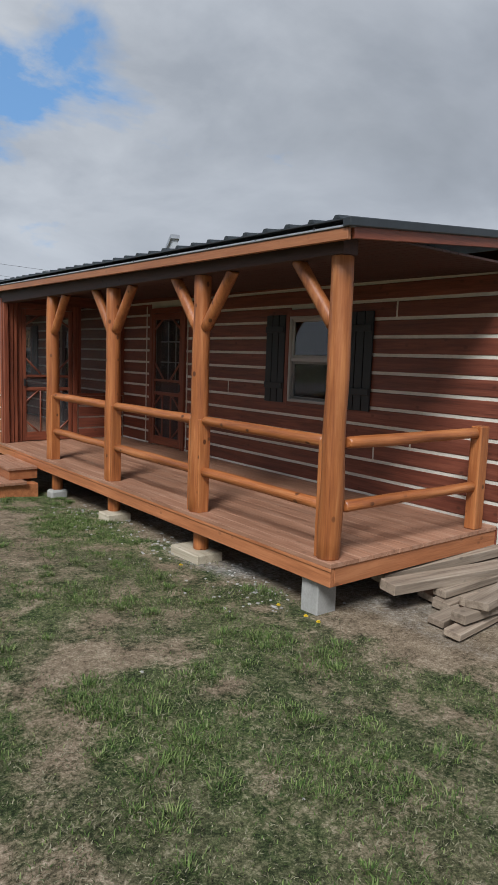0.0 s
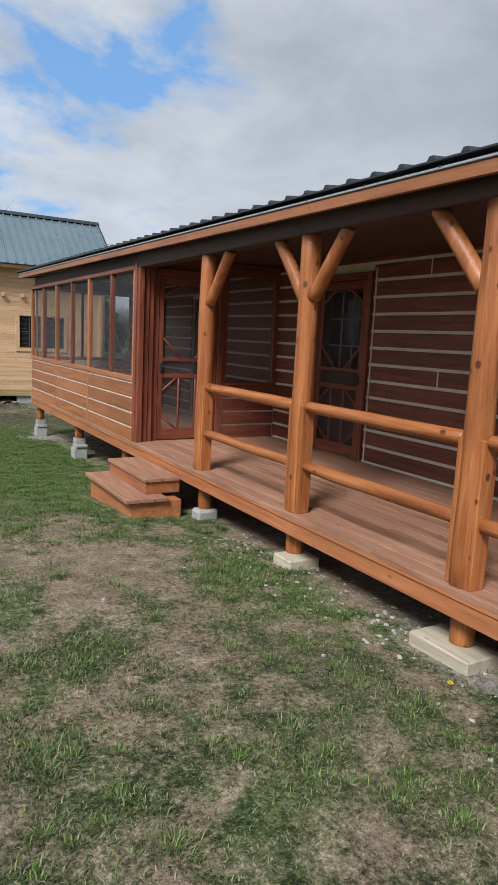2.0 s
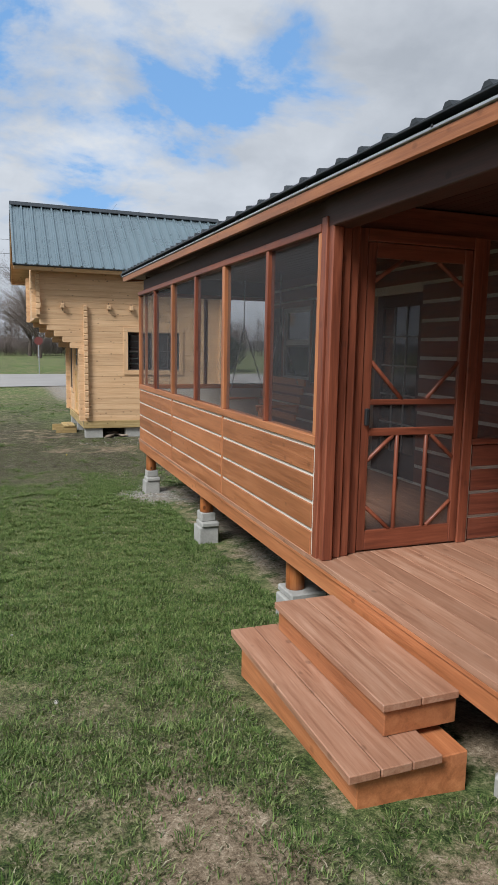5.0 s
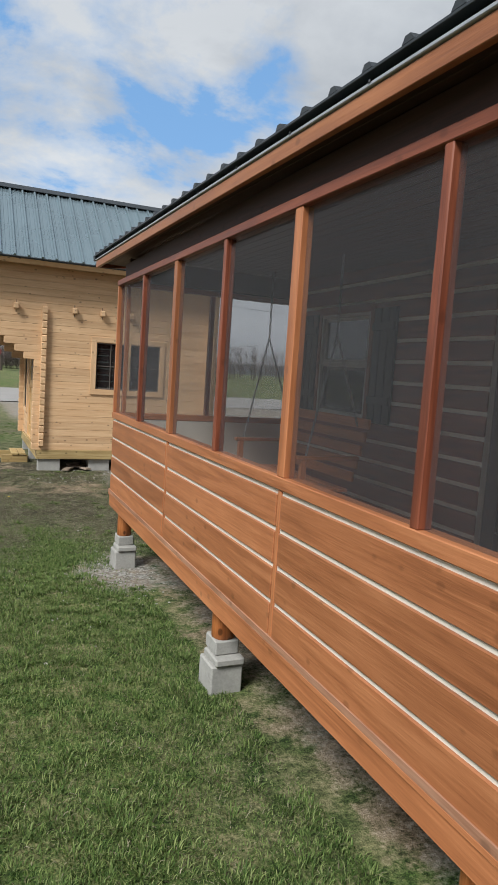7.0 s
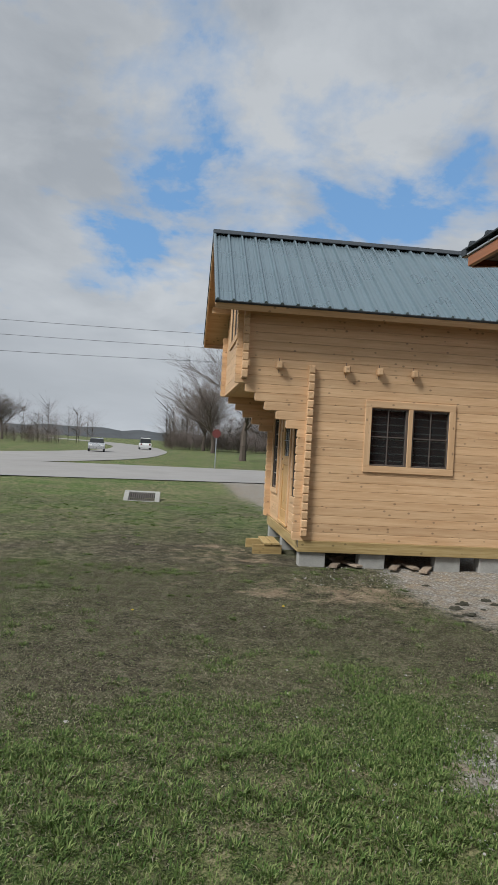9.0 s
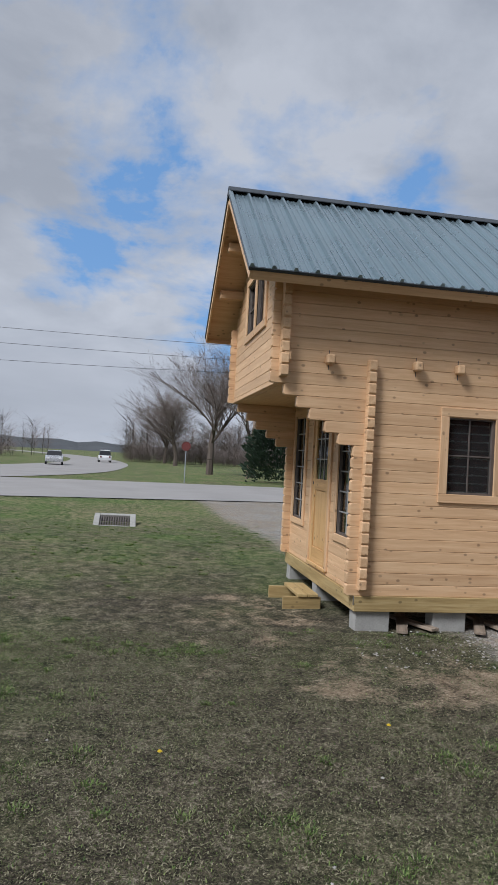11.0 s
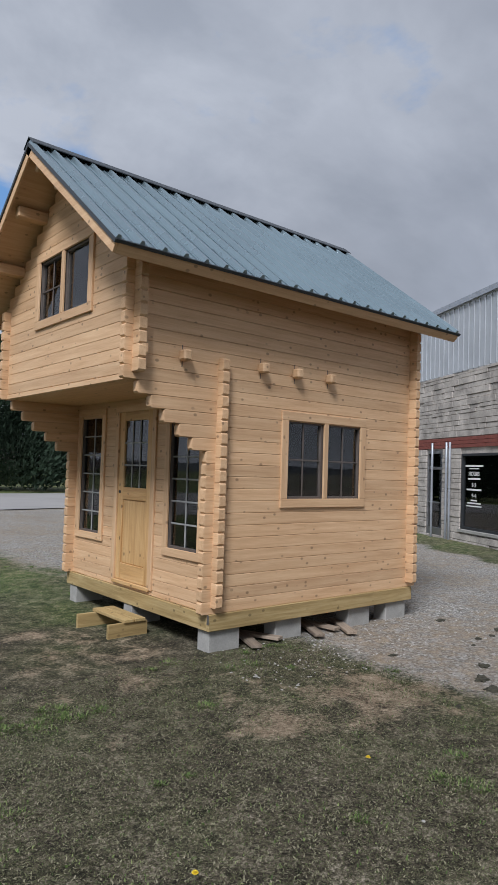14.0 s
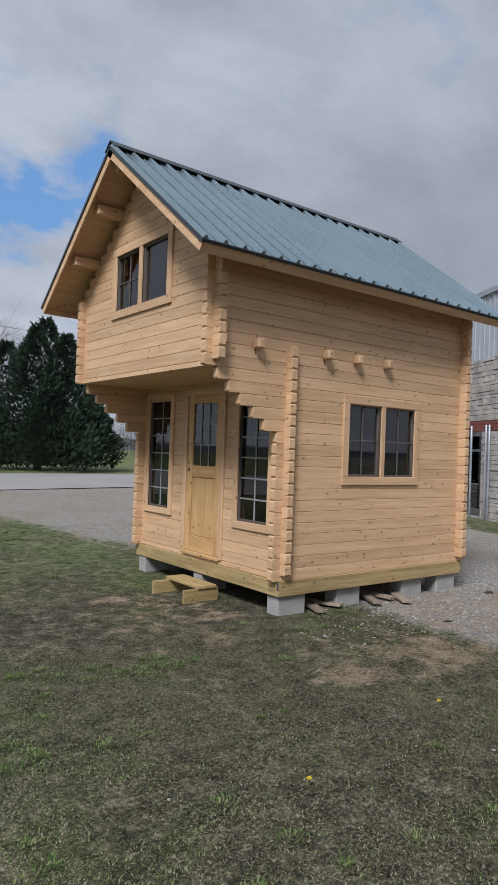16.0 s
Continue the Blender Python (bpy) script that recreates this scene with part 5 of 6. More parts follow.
    for z, wd, h in ((2.24, 0.9, 0.05), (2.17, 0.5, 0.03), (1.87, 0.62, 0.05), (1.56, 0.75, 0.05), (1.26, 0.3, 0.04), (1.18, 0.7, 0.04), (1.10, 0.78, 0.03)):
        put("lettering_bar", (1.45 - wd / 2, -0.056, z), (1.45 + wd / 2, -0.052, z + h), "white_paint", w, 0)


shop()

# ---- roads ----


def ribbon(name, pts, widths, z, mat, label):
    """A strip of road along a smooth line."""
    P = []
    n = len(pts)
    for i in range(n - 1):
        p0, p1, p2, p3 = (Vector((*pts[max(0, min(n - 1, i + k))], widths[max(0, min(n - 1, i + k))])) for k in (-1, 0, 1, 2))
        for k in range(8):
            t = k / 8
            P.append(0.5 * ((2 * p1) + (p2 - p0) * t + (2 * p0 - 5 * p1 + 4 * p2 - p3) * t * t + (3 * p1 - p0 - 3 * p2 + p3) * t ** 3))
    bm = bmesh.new()
    prev = None
    for a, b in zip(P, P[1:]):
        d = (b - a).xy.normalized()
        nrm = Vector((-d.y, d.x))
        q = [bm.verts.new((a.x + nrm.x * s * a.z / 2, a.y + nrm.y * s * a.z / 2, z)) for s in (-1, 1)]
        if prev:
            bm.faces.new((prev[0], q[0], q[1], prev[1]))
        prev = q
    ob = part(name, bm, mat)
    return tagged(ob, label, "road", kind="structure")


ribbon("road", [(-90, 20), (-40, 34), (-16, 43), (0, 47.5), (14, 50), (40, 52), (120, 52)], [10, 11, 14, 14, 13, 13, 13], -0.475, "asphalt", "pale worn asphalt road past the lawn")
ribbon("road_bend", [(-34, 40), (-18, 51), (-8.5, 66), (-4.8, 88), (-4.6, 112), (-9, 150), (-24, 210), (-62, 300)], [16, 16, 12, 9, 8, 8, 8, 8], -0.47, "asphalt", "pale asphalt road bending away between fields")

# ---- trees, far woods ----


def bare_tree(at, height, seed, label, spread=1.0):
    """A leafless tree: tapered trunk and limbs, and a crown of fine twigs."""
    rnd = random.Random(seed)
    t = thing("bare_tree", at, label, "tree", "bare trees by the road")
    limbs, twigs = bmesh.new(), bmesh.new()

    def tube(bm, a, b, r0, r1, seg):
        d = (b - a).normalized()
        u = d.orthogonal().normalized()
        w = d.cross(u)
        la = [bm.verts.new(a + (u * math.cos(2 * math.pi * i / seg) + w * math.sin(2 * math.pi * i / seg)) * r0) for i in range(seg)]
        lb = [bm.verts.new(b + (u * math.cos(2 * math.pi * i / seg) + w * math.sin(2 * math.pi * i / seg)) * r1) for i in range(seg)]
        for i in range(seg):
            bm.faces.new((la[i], la[(i + 1) % seg], lb[(i + 1) % seg], lb[i]))

    def grow(p, d, length, r, depth):
        bm, seg = (limbs, 7) if depth < 3 else (twigs, 3)
        n = 3 if depth < 3 else 2
        for k in range(n):
            q = p + d * (length / n)
            r2 = max(0.005, r * (0.86 if k < n - 1 else 0.7))
            tube(bm, p, q, r, r2, seg)
            p, r = q, r2
            d = (d + Vector((rnd.gauss(0, 0.13), rnd.gauss(0, 0.13), rnd.gauss(0.03, 0.09)))).normalized()
            if depth < 6 and (k > 0 or depth > 0):
                for _ in range(2 if depth > 0 else 3):
                    a = rnd.uniform(0, 2 * math.pi)
                    side = Vector((math.cos(a), math.sin(a), 0))
                    nd = (d * rnd.uniform(0.45, 0.85) + side * rnd.uniform(0.5, 0.95) * spread + Vector((0, 0, 0.14))).normalized()
                    if rnd.random() < (1.0 if depth < 3 else 0.46):
                        grow(p, nd, length * rnd.uniform(0.55, 0.8), r * rnd.uniform(0.45, 0.62), depth + 1)
        if depth < 6:
            grow(p, d, length * 0.75, r, depth + 1)
    grow(Vector(at) - Vector((0, 0, 0.1)), Vector((0.02, 0, 1)), height * 0.27, height * 0.022, 0)
    part("trunk", limbs, "bark", t)
    part("crown", twigs, "far_twigs", t)


bare_tree((7.8, 78.0, -0.5), 17, 3, "tall leafless tree with fine grey-brown twigs", 0.75)
bare_tree((11.2, 74.0, -0.5), 18, 8, "tall leafless forked tree beside the leaning pole", 0.85)
bare_tree((6.7, 113.0, -0.5), 17, 12, "leafless spreading tree far across the road")
bare_tree((6.0, 132.0, -0.5), 16, 21, "leafless tree far off on the green field")
bare_tree((-34.0, 150.0, -0.5), 14, 27, "leafless tree far off beside the bending road")


def evergreen():
    rnd = random.Random(5)
    at = Vector((15.0, 63.0, -0.5))
    t = thing("cedar_tree", at, "dense dark green cedar with ragged outline", "tree")
    part("trunk", log(at, at + Vector((0, 0, 7)), 0.3, 0.1, seg=9, rings=4, wob=0.05), "bark", t)
    stems = [(0.3, 0, 10.6, 3.6), (-2.4, 0.4, 8.6, 3.3), (2.6, 0.3, 7.8, 3.2), (1.3, -1.4, 9.4, 3.0), (-0.9, -1.5, 9.7, 3.0), (-3.9, 0.3, 5.2, 2.5), (3.9, -0.2, 4.8, 2.4), (0.2, -2.6, 5.0, 3.2)]
    verts, faces = [], []
    for sx, sy, h, r in stems:
        for _ in range(4200):
            f = rnd.random() ** 0.8
            a = rnd.uniform(0, 2 * math.pi)
            prof = math.sin(min(1.0, (1 - f) * 1.15 + 0.04) * math.pi / 2) * (0.75 + 0.25 * math.sin(min(1, f * 5) * math.pi / 2))
            lump = 1 + 0.34 * noise.noise(Vector((math.cos(a) * 1.6 + sx, math.sin(a) * 1.6 + sy, f * 6)))
            rr = r * prof * lump * (0.62 + 0.42 * rnd.random())
            c = at + Vector((sx + math.cos(a) * rr, sy + math.sin(a) * rr, 0.25 + f * h + rnd.gauss(0, 0.1)))
            out = Vector((math.cos(a), math.sin(a), rnd.uniform(0.2, 1.4))).normalized()
            side = out.cross(Vector((rnd.gauss(0, 1), rnd.gauss(0, 1), rnd.gauss(0, 1)))).normalized()
            L, w = rnd.uniform(0.16, 0.42), rnd.uniform(0.05, 0.13)
            i = len(verts)
            verts += [c - side * w, c + side * w, c + out * L]
            faces.append((i, i + 1, i + 2))
    me = bpy.data.meshes.new("crown")
    me.from_pydata(verts, [], faces)
    me.materials.append(MATS["needles"])
    ob = new("crown", me)
    ob.parent = t
    ob.matrix_parent_inverse = world_of(t).inverted()


evergreen()


def far_woods():
    rnd = random.Random(11)
    verts, faces = [], []

    def tri(a, b, c):
        i = len(verts)
        verts.extend((a, b, c))
        faces.append((i, i + 1, i + 2))

    def small_tree(x, y, h, fan, n):
        z = -0.5
        r = 0.008 * h
        for a in (0, 1.57):
            d = Vector((math.cos(a) * r, math.sin(a) * r, 0))
            tri(Vector((x, y, z)) - d, Vector((x, y, z)) + d, Vector((x, y, z + h)))
        for _ in range(n):
            f = rnd.uniform(0.12, 0.9)
            p = Vector((x, y, z + h * f))
            a = rnd.uniform(0, 6.28)
            L = h * fan * rnd.uniform(0.3, 1.1) * (1.1 - 0.6 * f)
            q = p + Vector((math.cos(a) * L, math.sin(a) * L, L * rnd.uniform(0.2, 0.8)))
            w = Vector((-math.sin(a), math.cos(a), 0.4)) * (0.006 * h * rnd.uniform(0.35, 0.9))
            tri(p - w, p + w, q)
    for i in range(340):
        x = rnd.uniform(-1.5, 70)
        small_tree(x, 150 + 0.3 * x + rnd.uniform(0, 45), rnd.uniform(4, 10), 0.8, 80)
    for i in range(60):
        small_tree(rnd.uniform(-60, -18), rnd.uniform(130, 180), rnd.uniform(3, 8), 0.9, 80)
    for i in range(120):
        x = rnd.uniform(10, 130)
        small_tree(x, 100 + 0.2 * x + rnd.uniform(60, 90), rnd.uniform(5, 11), 0.8, 70)
    for i in range(620):
        x = rnd.uniform(-1, 34) if i % 3 else rnd.uniform(-55, -20)
        small_tree(x, 128 + 0.25 * x + rnd.uniform(0, 14), rnd.uniform(1.5, 3.2), 1.6, 70)
    me = bpy.data.meshes.new("far_woods")
    me.from_pydata(verts, [], faces)
    me.materials.append(MATS["far_twigs"])
    tagged(new("far_woods", me), "distant leafless woods and brush along the fields", "woods", kind="stuff")


far_woods()


def ridge():
    """The low wooded skyline all round."""
    bm = bmesh.new()
    n = 240
    lo, hi, back = [], [], []
    for i in range(n):
        a = 2 * math.pi * i / n
        R = 620 + 60 * noise.noise(Vector((math.cos(a) * 2, math.sin(a) * 2, 0)))
        h = 7 + 5 * noise.noise(Vector((math.cos(a) * 3, math.sin(a) * 3, 7))) + 2.5 * noise.noise(Vector((math.cos(a) * 30, math.sin(a) * 30, 3)))
        c, s = math.cos(a), math.sin(a)
        lo.append(bm.verts.new((R * c, R * s, -2)))
        hi.append(bm.verts.new(((R + 60) * c, (R + 60) * s, h)))
        back.append(bm.verts.new(((R + 260) * c, (R + 260) * s, -2)))
    for i in range(n):
        j = (i + 1) % n
        bm.faces.new((lo[i], lo[j], hi[j], hi[i]))
        bm.faces.new((hi[i], hi[j], back[j], back[i]))
    tagged(part("backdrop", bm, "far_hills"), "low wooded hills on the horizon", "hills", kind="structure")


ridge()

# ---- roadside things ----


def pole_and_wires():
    a, b = Vector((10.2, 70.5, -0.6)), Vector((11.3, 70.5, 11.2))
    p = thing("utility_pole", a, "leaning grey wooden utility pole", "pole")
    part("pole", log(a, b, 0.15, 0.11, seg=9, rings=3, wob=0.01), "old_plank_z", p)
    for z, s in ((10.9, 0.9), (9.7, 0.9), (8.6, 1.4)):
        bm = bmesh.new()
        st = a.lerp(b, (z + 0.6) / 11.8)
        for e in (Vector((-62, 62, z - 0.4)), Vector((80, 74, z - 0.2))):
            prev = None
            for i in range(25):
                f = i / 24
                c = st.lerp(e, f) - Vector((0, 0, s * 2.2 * f * (1 - f)))
                if prev is not None:
                    put_log(bm, prev, c, 0.018, seg=4, rings=1, wob=0, chamfer=0.0001)
                prev = c
        tagged(part("power_line", bm, "wire"), "thin dark sagging overhead power line", "cable", "overhead power lines")


pole_and_wires()


def stop_sign():
    x, y = 3.8, 56.8
    s = thing("road_sign", (x, y, -0.5), "red road sign on a thin steel post", "sign")
    part("post", box((x - 0.03, y - 0.03, -0.55), (x + 0.03, y + 0.03, 1.6), 0.005), "grey_metal", s)
    bm = bmesh.new()
    f = [bm.verts.new((x + 0.31 * math.cos(math.pi / 8 + i * math.pi / 4), y - 0.04, 1.85 + 0.31 * math.sin(math.pi / 8 + i * math.pi / 4))) for i in range(8)]
    k = [bm.verts.new(v.co + Vector((0, 0.008, 0))) for v in f]
    bm.faces.new(f[::-1]), bm.faces.new(k)
    for i in range(8):
        bm.faces.new((f[i], f[(i + 1) % 8], k[(i + 1) % 8], k[i]))
    part("sign_plate", bm, "sign_red", s)


stop_sign()


def drain():
    x, y = 0.1, 33.4
    g = ground_z(x, y)
    d = thing("storm_drain", (x, y, g), "concrete storm drain with dark steel grate in the lawn", "drain")
    tilt = Matrix.Rotation(radians(16), 4, "X")
    for lo, hi in (((-0.72, -0.62, -0.1), (-0.52, 0.62, 0.16)), ((0.52, -0.62, -0.1), (0.72, 0.62, 0.16)), ((-0.52, 0.46, -0.1), (0.52, 0.62, 0.16)), ((-0.52, -0.62, -0.1), (0.52, -0.5, 0.16))):
        bm = box(lo, hi, 0.015)
        bmesh.ops.transform(bm, matrix=Matrix.Translation((x, y, g + 0.02)) @ tilt @ Matrix.Scale(0.8, 4), verts=bm.verts)
        part("kerb", bm, "concrete", d)
    for i in range(12):
        bm = box((-0.5 + i * 0.085, -0.49, 0.08), (-0.46 + i * 0.085, 0.45, 0.12), 0.004)
        bmesh.ops.transform(bm, matrix=Matrix.Translation((x, y, g + 0.02)) @ tilt @ Matrix.Scale(0.8, 4), verts=bm.verts)
        part("grate_bar", bm, "bronze_frame", d)


drain()


def car(at, yaw, paint, label, tall):
    """A passenger car built along +x (its front), on four wheels."""
    m = Matrix.Translation(at) @ Matrix.Rotation(radians(yaw), 4, "Z")
    c = new("car")
    c.matrix_basis = m
    tagged(c, label, "car", "cars on the road")
    h = 1.75 if tall else 1.47

    def loft(prof, halfw, inset, name, mat):
        bm = bmesh.new()
        L = [bm.verts.new((x, -halfw + (inset if z > 1.0 else 0), z)) for x, z in prof]
        R = [bm.verts.new((x, halfw - (inset if z > 1.0 else 0), z)) for x, z in prof]
        bm.faces.new(L), bm.faces.new(R[::-1])
        for i in range(len(prof)):
            j = (i + 1) % len(prof)
            bm.faces.new((L[j], L[i], R[i], R[j]))
        bmesh.ops.bevel(bm, geom=list(bm.edges), offset=0.04, segments=2, affect="EDGES")
        bmesh.ops.transform(bm, matrix=m, verts=bm.verts)
        return part(name, bm, mat, c)
    loft([(-2.2, 0.3), (2.2, 0.3), (2.25, 0.62), (2.1, 0.78), (1.2, 0.95), (-2.1, 0.98), (-2.25, 0.7)], 0.88, 0.0, "body", paint)
    loft([(-2.0 if tall else -1.7, 0.9), (1.15, 0.9), (0.4, h - 0.06), (-1.8 if tall else -1.2, h - 0.06)], 0.80, 0.12, "glasshouse", "black_paint")
    loft([(-1.85 if tall else -1.25, h - 0.1), (0.45, h - 0.1), (0.35, h), (-1.75 if tall else -1.15, h)], 0.70, 0.0, "roof", paint)
    for x in (-1.35, 1.38):
        for y in (-0.8, 0.8):
            bm = log(m @ Vector((x, y - 0.1, 0.32)), m @ Vector((x, y + 0.1, 0.32)), 0.32, seg=16, rings=1, wob=0, chamfer=0.02)
            w = part("wheel", bm, "rubber", c)
            part("rim", log(m @ Vector((x, y - 0.105, 0.32)), m @ Vector((x, y + 0.105, 0.32)), 0.2, seg=12, rings=1, wob=0, chamfer=0.01), "steel", w)
    for y in (-0.62, 0.62):
        bm = box((2.16, y - 0.17, 0.62), (2.24, y + 0.17, 0.76), 0.02)
        bmesh.ops.transform(bm, matrix=m, verts=bm.verts)
        part("headlight", bm, "white_paint", c)
        bm = box((-2.26, y - 0.12, 0.66), (-2.2, y + 0.12, 0.92), 0.02)
        bmesh.ops.transform(bm, matrix=m, verts=bm.verts)
        part("tail_light", bm, "sign_red", c)


car((-7.6, 86.0, -0.47), -84, "car_paint_silver", "silver car coming along the pale road", False)
car((-3.6, 113.0, -0.47), 95, "car_paint_white", "white tall car driving away on the road", True)

# ---- grass and small things on the lawn ----


def grass():
    rnd = np.random.default_rng(7)
    # the lawn's state on a close grid, read for every blade
    X0, Y0G, CELL = -6.0, 0.5, 0.05
    gx, gy = np.arange(X0, 5.2, CELL), np.arange(Y0G, 33.2, CELL)
    fields = {k: np.empty((len(gy), len(gx))) for k in ("bare", "gravel", "dry", "tuft", "z")}
    for j, y in enumerate(gy.tolist()):
        for i, x in enumerate(gx.tolist()):
            fields["bare"][j, i], fields["gravel"][j, i], fields["dry"][j, i], fields["z"][j, i] = bare_at(x, y), gravel_at(x, y), dry_at(x, y), ground_z(x, y)
            fields["tuft"][j, i] = noise.noise(Vector((x * 1.7, y * 1.7, 61.0))) + 0.6 * noise.noise(Vector((x * 4.1, y * 4.1, 66.0)))

    def at(key, x, y):
        u, v = (x - X0) / CELL, (y - Y0G) / CELL
        i, j = np.clip(u.astype(int), 0, len(gx) - 2), np.clip(v.astype(int), 0, len(gy) - 2)
        u, v, f = u - i, v - j, fields[key]
        return (f[j, i] * (1 - u) + f[j, i + 1] * u) * (1 - v) + (f[j + 1, i] * (1 - u) + f[j + 1, i + 1] * u) * v

    def scatter(zones):
        return (np.concatenate([rnd.uniform(a, b, k) for a, b, c, d, k in zones]), np.concatenate([rnd.uniform(c, d, k) for a, b, c, d, k in zones]))

    # thin cover everywhere, the densest beside the walk
    xs, ys = scatter(((-0.6, 3.3, 1.0, 9.0, 230000), (-0.8, 3.4, 8.5, 16.5, 230000), (-1.8, 4.4, 15.5, 21.5, 260000), (-6.0, 5.0, 8.0, 33.0, 70000)))
    p = 1.15 - 1.35 * at("bare", xs, ys) - 1.0 * at("gravel", xs, ys) + 0.4 * at("tuft", xs, ys)
    sel = rnd.random(len(xs)) < np.clip(p, 0.10, 1)
    xs, ys = xs[sel], ys[sel]
    lush = np.clip(0.55 * at("tuft", xs, ys) + 0.35 - 0.5 * at("dry", xs, ys), 0, 1)
    dry = at("dry", xs, ys) - 0.35 * np.maximum(0, at("tuft", xs, ys)) + 0.45 * at("bare", xs, ys)
    hh = 0.015 + 0.026 * lush
    # coarse tufts: many blades fanning from one crown
    cx, cy = scatter(((-0.6, 3.3, 1.0, 9.0, 1900), (-0.8, 3.4, 8.5, 16.5, 2600), (-1.8, 4.4, 15.5, 21.5, 800), (-6.0, 5.0, 14.0, 33.0, 900)))
    ok = rnd.random(len(cx)) < np.clip(1.0 - 0.75 * at("bare", cx, cy) - 0.9 * at("dry", cx, cy) - at("gravel", cx, cy) + 0.55 * at("tuft", cx, cy), 0.03, 1)
    cx, cy = cx[ok], cy[ok]
    K = 70
    rad = np.repeat(rnd.uniform(0.025, 0.085, len(cx)), K)
    off = rnd.normal(0, 1, (len(cx) * K, 2)) * rad[:, None] * 0.6
    tx, ty = np.repeat(cx, K) + off[:, 0], np.repeat(cy, K) + off[:, 1]
    n0 = len(xs)
    xs, ys = np.concatenate([xs, tx]), np.concatenate([ys, ty])
    dry = np.concatenate([dry, np.full(len(tx), 0.10)])
    hh = np.concatenate([hh, 0.014 + 0.27 * rad * (1 - 0.4 * (ty > 15.5))])
    a = rnd.uniform(0, 2 * np.pi, len(xs))
    a[n0:] = np.arctan2(off[:, 1], off[:, 0]) + rnd.normal(0, 0.6, len(tx))
    sel = (xs > -5.9) & (xs < 5.1) & (ys > 0.6) & (ys < 33) & ~((xs > 3.25) & (ys < 15.6)) & ~((xs > 2.95) & (ys > 21.5) & (ys < 24.9)) & ~((xs > 2.4) & (ys > 8.1) & (ys < 9.55))
    xs, ys, dry, hh, a = xs[sel], ys[sel], dry[sel], hh[sel], a[sel]
    m = len(xs)
    zz = at("z", xs, ys) - 0.004
    isdry = np.where(rnd.random(m) < np.clip(dry * 1.1, 0.06, 0.94), rnd.uniform(0.75, 1.0, m), rnd.uniform(0.0, 0.25, m))
    h = hh * rnd.uniform(0.6, 1.5, m) * np.where(isdry > 0.5, 0.75, 1.0)
    w = rnd.uniform(0.0012, 0.0026, m) * np.where(ys > 14.5, 1.8, 1.25)
    lean = rnd.uniform(0.3, 1.2, m) + np.where(isdry > 0.5, 1.0, 0)
    dx, dy = np.cos(a), np.sin(a)
    px, py = -dy * w, dx * w
    co = np.empty((m, 5, 3))
    co[:, 0] = np.stack([xs - px, ys - py, zz], 1)
    co[:, 1] = np.stack([xs + px, ys + py, zz], 1)
    mx, my, mz = xs + dx * h * lean * 0.35, ys + dy * h * lean * 0.35, zz + h * 0.6
    co[:, 2] = np.stack([mx + px * 0.8, my + py * 0.8, mz], 1)
    co[:, 3] = np.stack([mx - px * 0.8, my - py * 0.8, mz], 1)
    co[:, 4] = np.stack([xs + dx * h * lean, ys + dy * h * lean, zz + h * (1.05 - 0.3 * np.minimum(lean, 1.5))], 1)
    me = bpy.data.meshes.new("grass")
    me.vertices.add(m * 5)
    me.vertices.foreach_set("co", co.ravel())
    me.loops.add(m * 7)
    me.polygons.add(m * 2)
    base = np.arange(m)[:, None] * 5
    loops = np.concatenate([base + np.array([[0, 1, 2, 3]]), base + np.array([[3, 2, 4]])], 1)
    me.loops.foreach_set("vertex_index", loops.ravel().astype(np.int32))
    st = np.stack([np.arange(m) * 7, np.arange(m) * 7 + 4], 1).ravel().astype(np.int32)
    me.polygons.foreach_set("loop_start", st)
    me.update(calc_edges=True)
    at = me.attributes.new("dry", "FLOAT", "POINT")
    at.data.foreach_set("value", np.repeat(isdry, 5).astype(np.float32))
    me.materials.append(MATS["grass_blades"])
    tagged(new("grass", me), "short patchy spring grass with dead straw blades", "grass", kind="stuff")


grass()


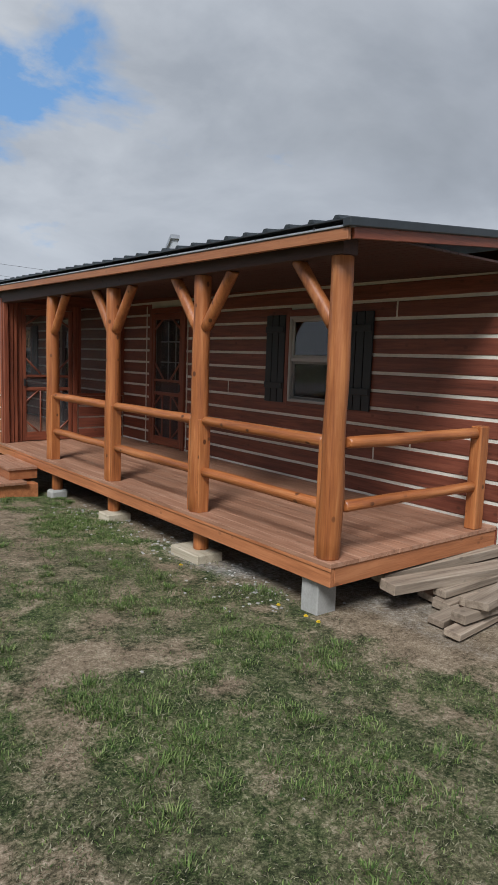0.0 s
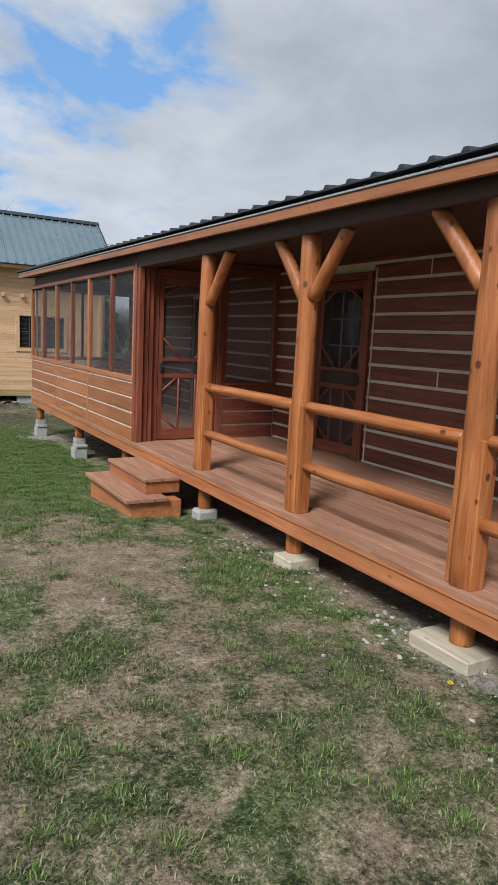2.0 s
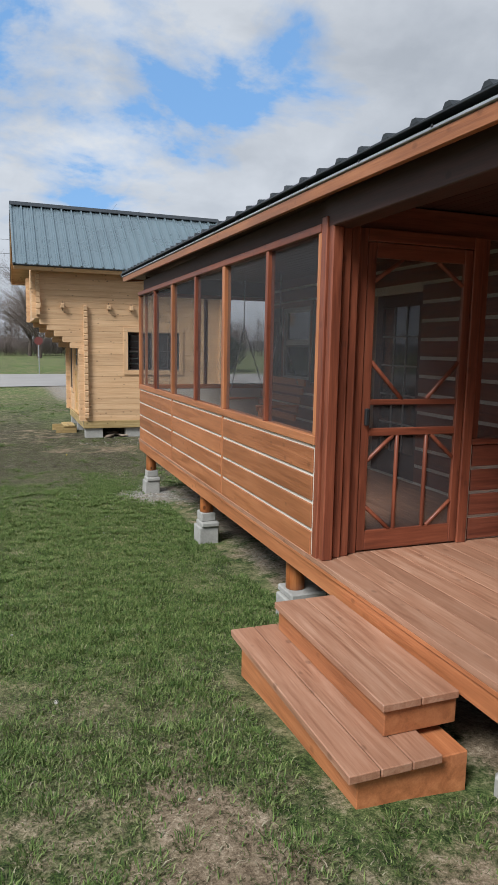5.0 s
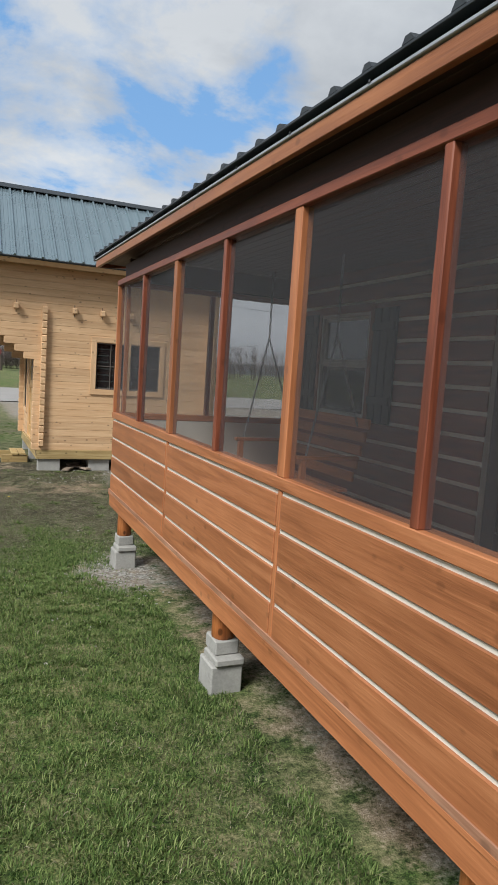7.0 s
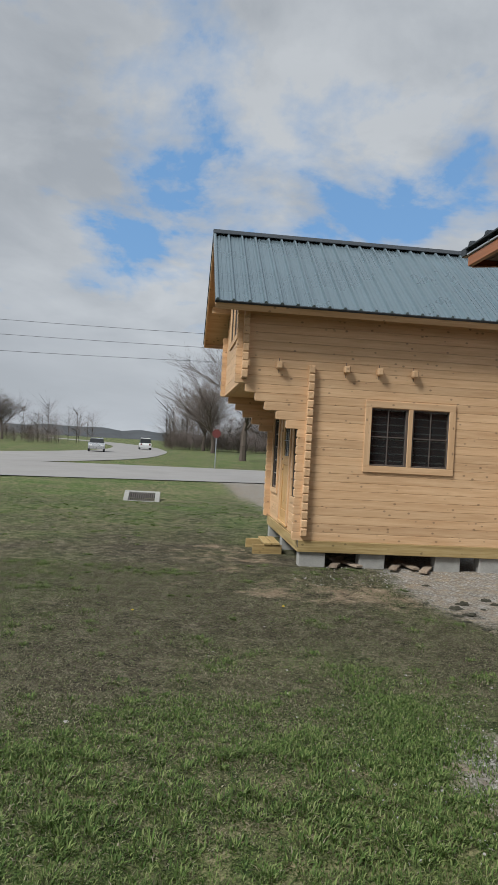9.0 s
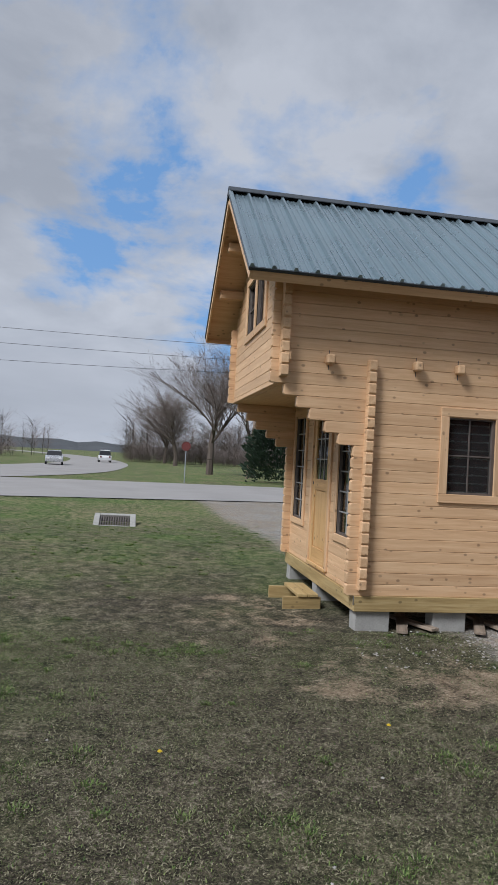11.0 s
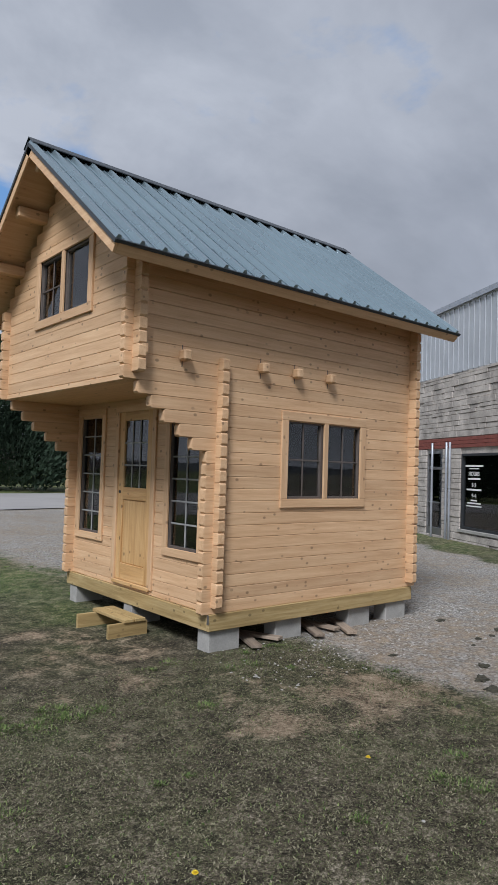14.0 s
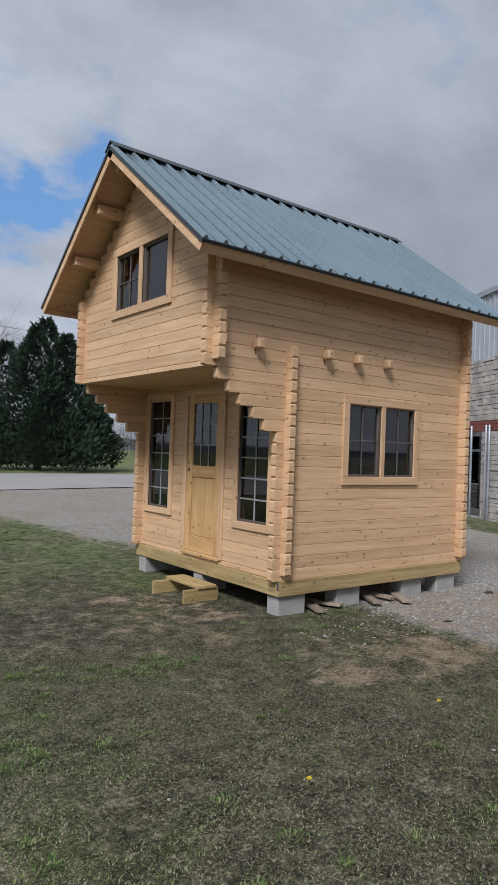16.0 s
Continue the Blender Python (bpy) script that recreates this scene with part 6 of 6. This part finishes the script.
def pebbles():
    rnd = random.Random(2)
    bm = bmesh.new()

    def stone(x, y, r):
        z = ground_z(x, y)
        res = bmesh.ops.create_icosphere(bm, subdivisions=1, radius=r)
        sq = Vector((rnd.uniform(0.7, 1.4), rnd.uniform(0.7, 1.4), rnd.uniform(0.4, 0.8)))
        for v in res["verts"]:
            v.co = Vector((v.co.x * sq.x, v.co.y * sq.y, v.co.z * sq.z)) * rnd.uniform(0.8, 1.15) + Vector((x, y, z + r * 0.15))
    for _ in range(260):
        x, y = rnd.gauss(3.1, 0.25), rnd.uniform(3.2, 7.4)
        if x < 3.5:
            stone(x, y, rnd.uniform(0.005, 0.018))
    for _ in range(420):
        stone(rnd.gauss(2.95, 0.4), rnd.gauss(15.2, 0.7), rnd.uniform(0.004, 0.012))
    for _ in range(520):
        stone(rnd.uniform(2.8, 7.5), rnd.uniform(20.3, 21.7), rnd.uniform(0.005, 0.015))
    for _ in range(60):
        stone(rnd.uniform(-1.5, 2.6), rnd.uniform(1.5, 19), rnd.uniform(0.006, 0.016))
    tagged(part("pebbles", bm, "stone_chip"), "loose pale gravel stones on soil", "gravel", kind="stuff")


pebbles()


def dandelion(x, y):
    z = ground_z(x, y)
    d = thing("dandelion", (x, y, z), "small yellow dandelion flower in the grass", "flower", "dandelions")
    part("stem", log((x, y, z - 0.01), (x, y, z + 0.05), 0.002, seg=5, rings=1, wob=0, chamfer=0.0005), "bush_leaves", d)
    bm = bmesh.new()
    for ring, (r, k) in enumerate(((0.015, 14), (0.010, 10), (0.005, 6))):
        for i in range(k):
            a = 2 * math.pi * (i + 0.4 * ring) / k
            c = Vector((x, y, z + 0.05 + 0.004 * ring))
            dr = Vector((math.cos(a), math.sin(a), 0.25 + 0.35 * ring))
            sd = Vector((-math.sin(a), math.cos(a), 0)) * 0.0042
            bm.faces.new([bm.verts.new(p) for p in (c - sd * 0.5, c + dr * r - sd, c + dr * r * 1.12, c + dr * r + sd, c + sd * 0.5)])
    part("petals", bm, "dandelion", d)


for x, y in ((2.84, 4.46), (2.95, 3.35), (2.97, 3.09), (2.97, 2.97), (2.36, 18.95), (0.76, 18.61)):
    dandelion(x, y)


def sod_clump(x, y, r, seed):
    """A torn clump of dark soil and roots on the gravel."""
    rnd = random.Random(seed)
    bm = bmesh.new()
    bmesh.ops.create_icosphere(bm, subdivisions=3, radius=r)
    z = ground_z(x, y)
    for v in bm.verts:
        k = 1 + 0.55 * noise.noise(v.co * (1.3 / r) + Vector((seed, 0, 0))) + 0.6 * noise.noise(v.co * (4.0 / r) + Vector((0, seed, 0)))
        v.co = Vector((v.co.x * k * 1.3, v.co.y * k, max(-0.01, v.co.z * 0.5 * k))) + Vector((x, y, z))
    ob = part("sod_clump", bm, "dark_sod")
    tagged(ob, "dark torn clump of sod lying on gravel", "sod", "sod clumps")


sod_rnd = random.Random(21)
for i in range(26):
    along = sod_rnd.random()
    sod_clump(4.0 + 2.9 * along + sod_rnd.gauss(0, 0.3), 18.9 + 1.6 * along + sod_rnd.gauss(0, 0.4), sod_rnd.uniform(0.02, 0.06), i)
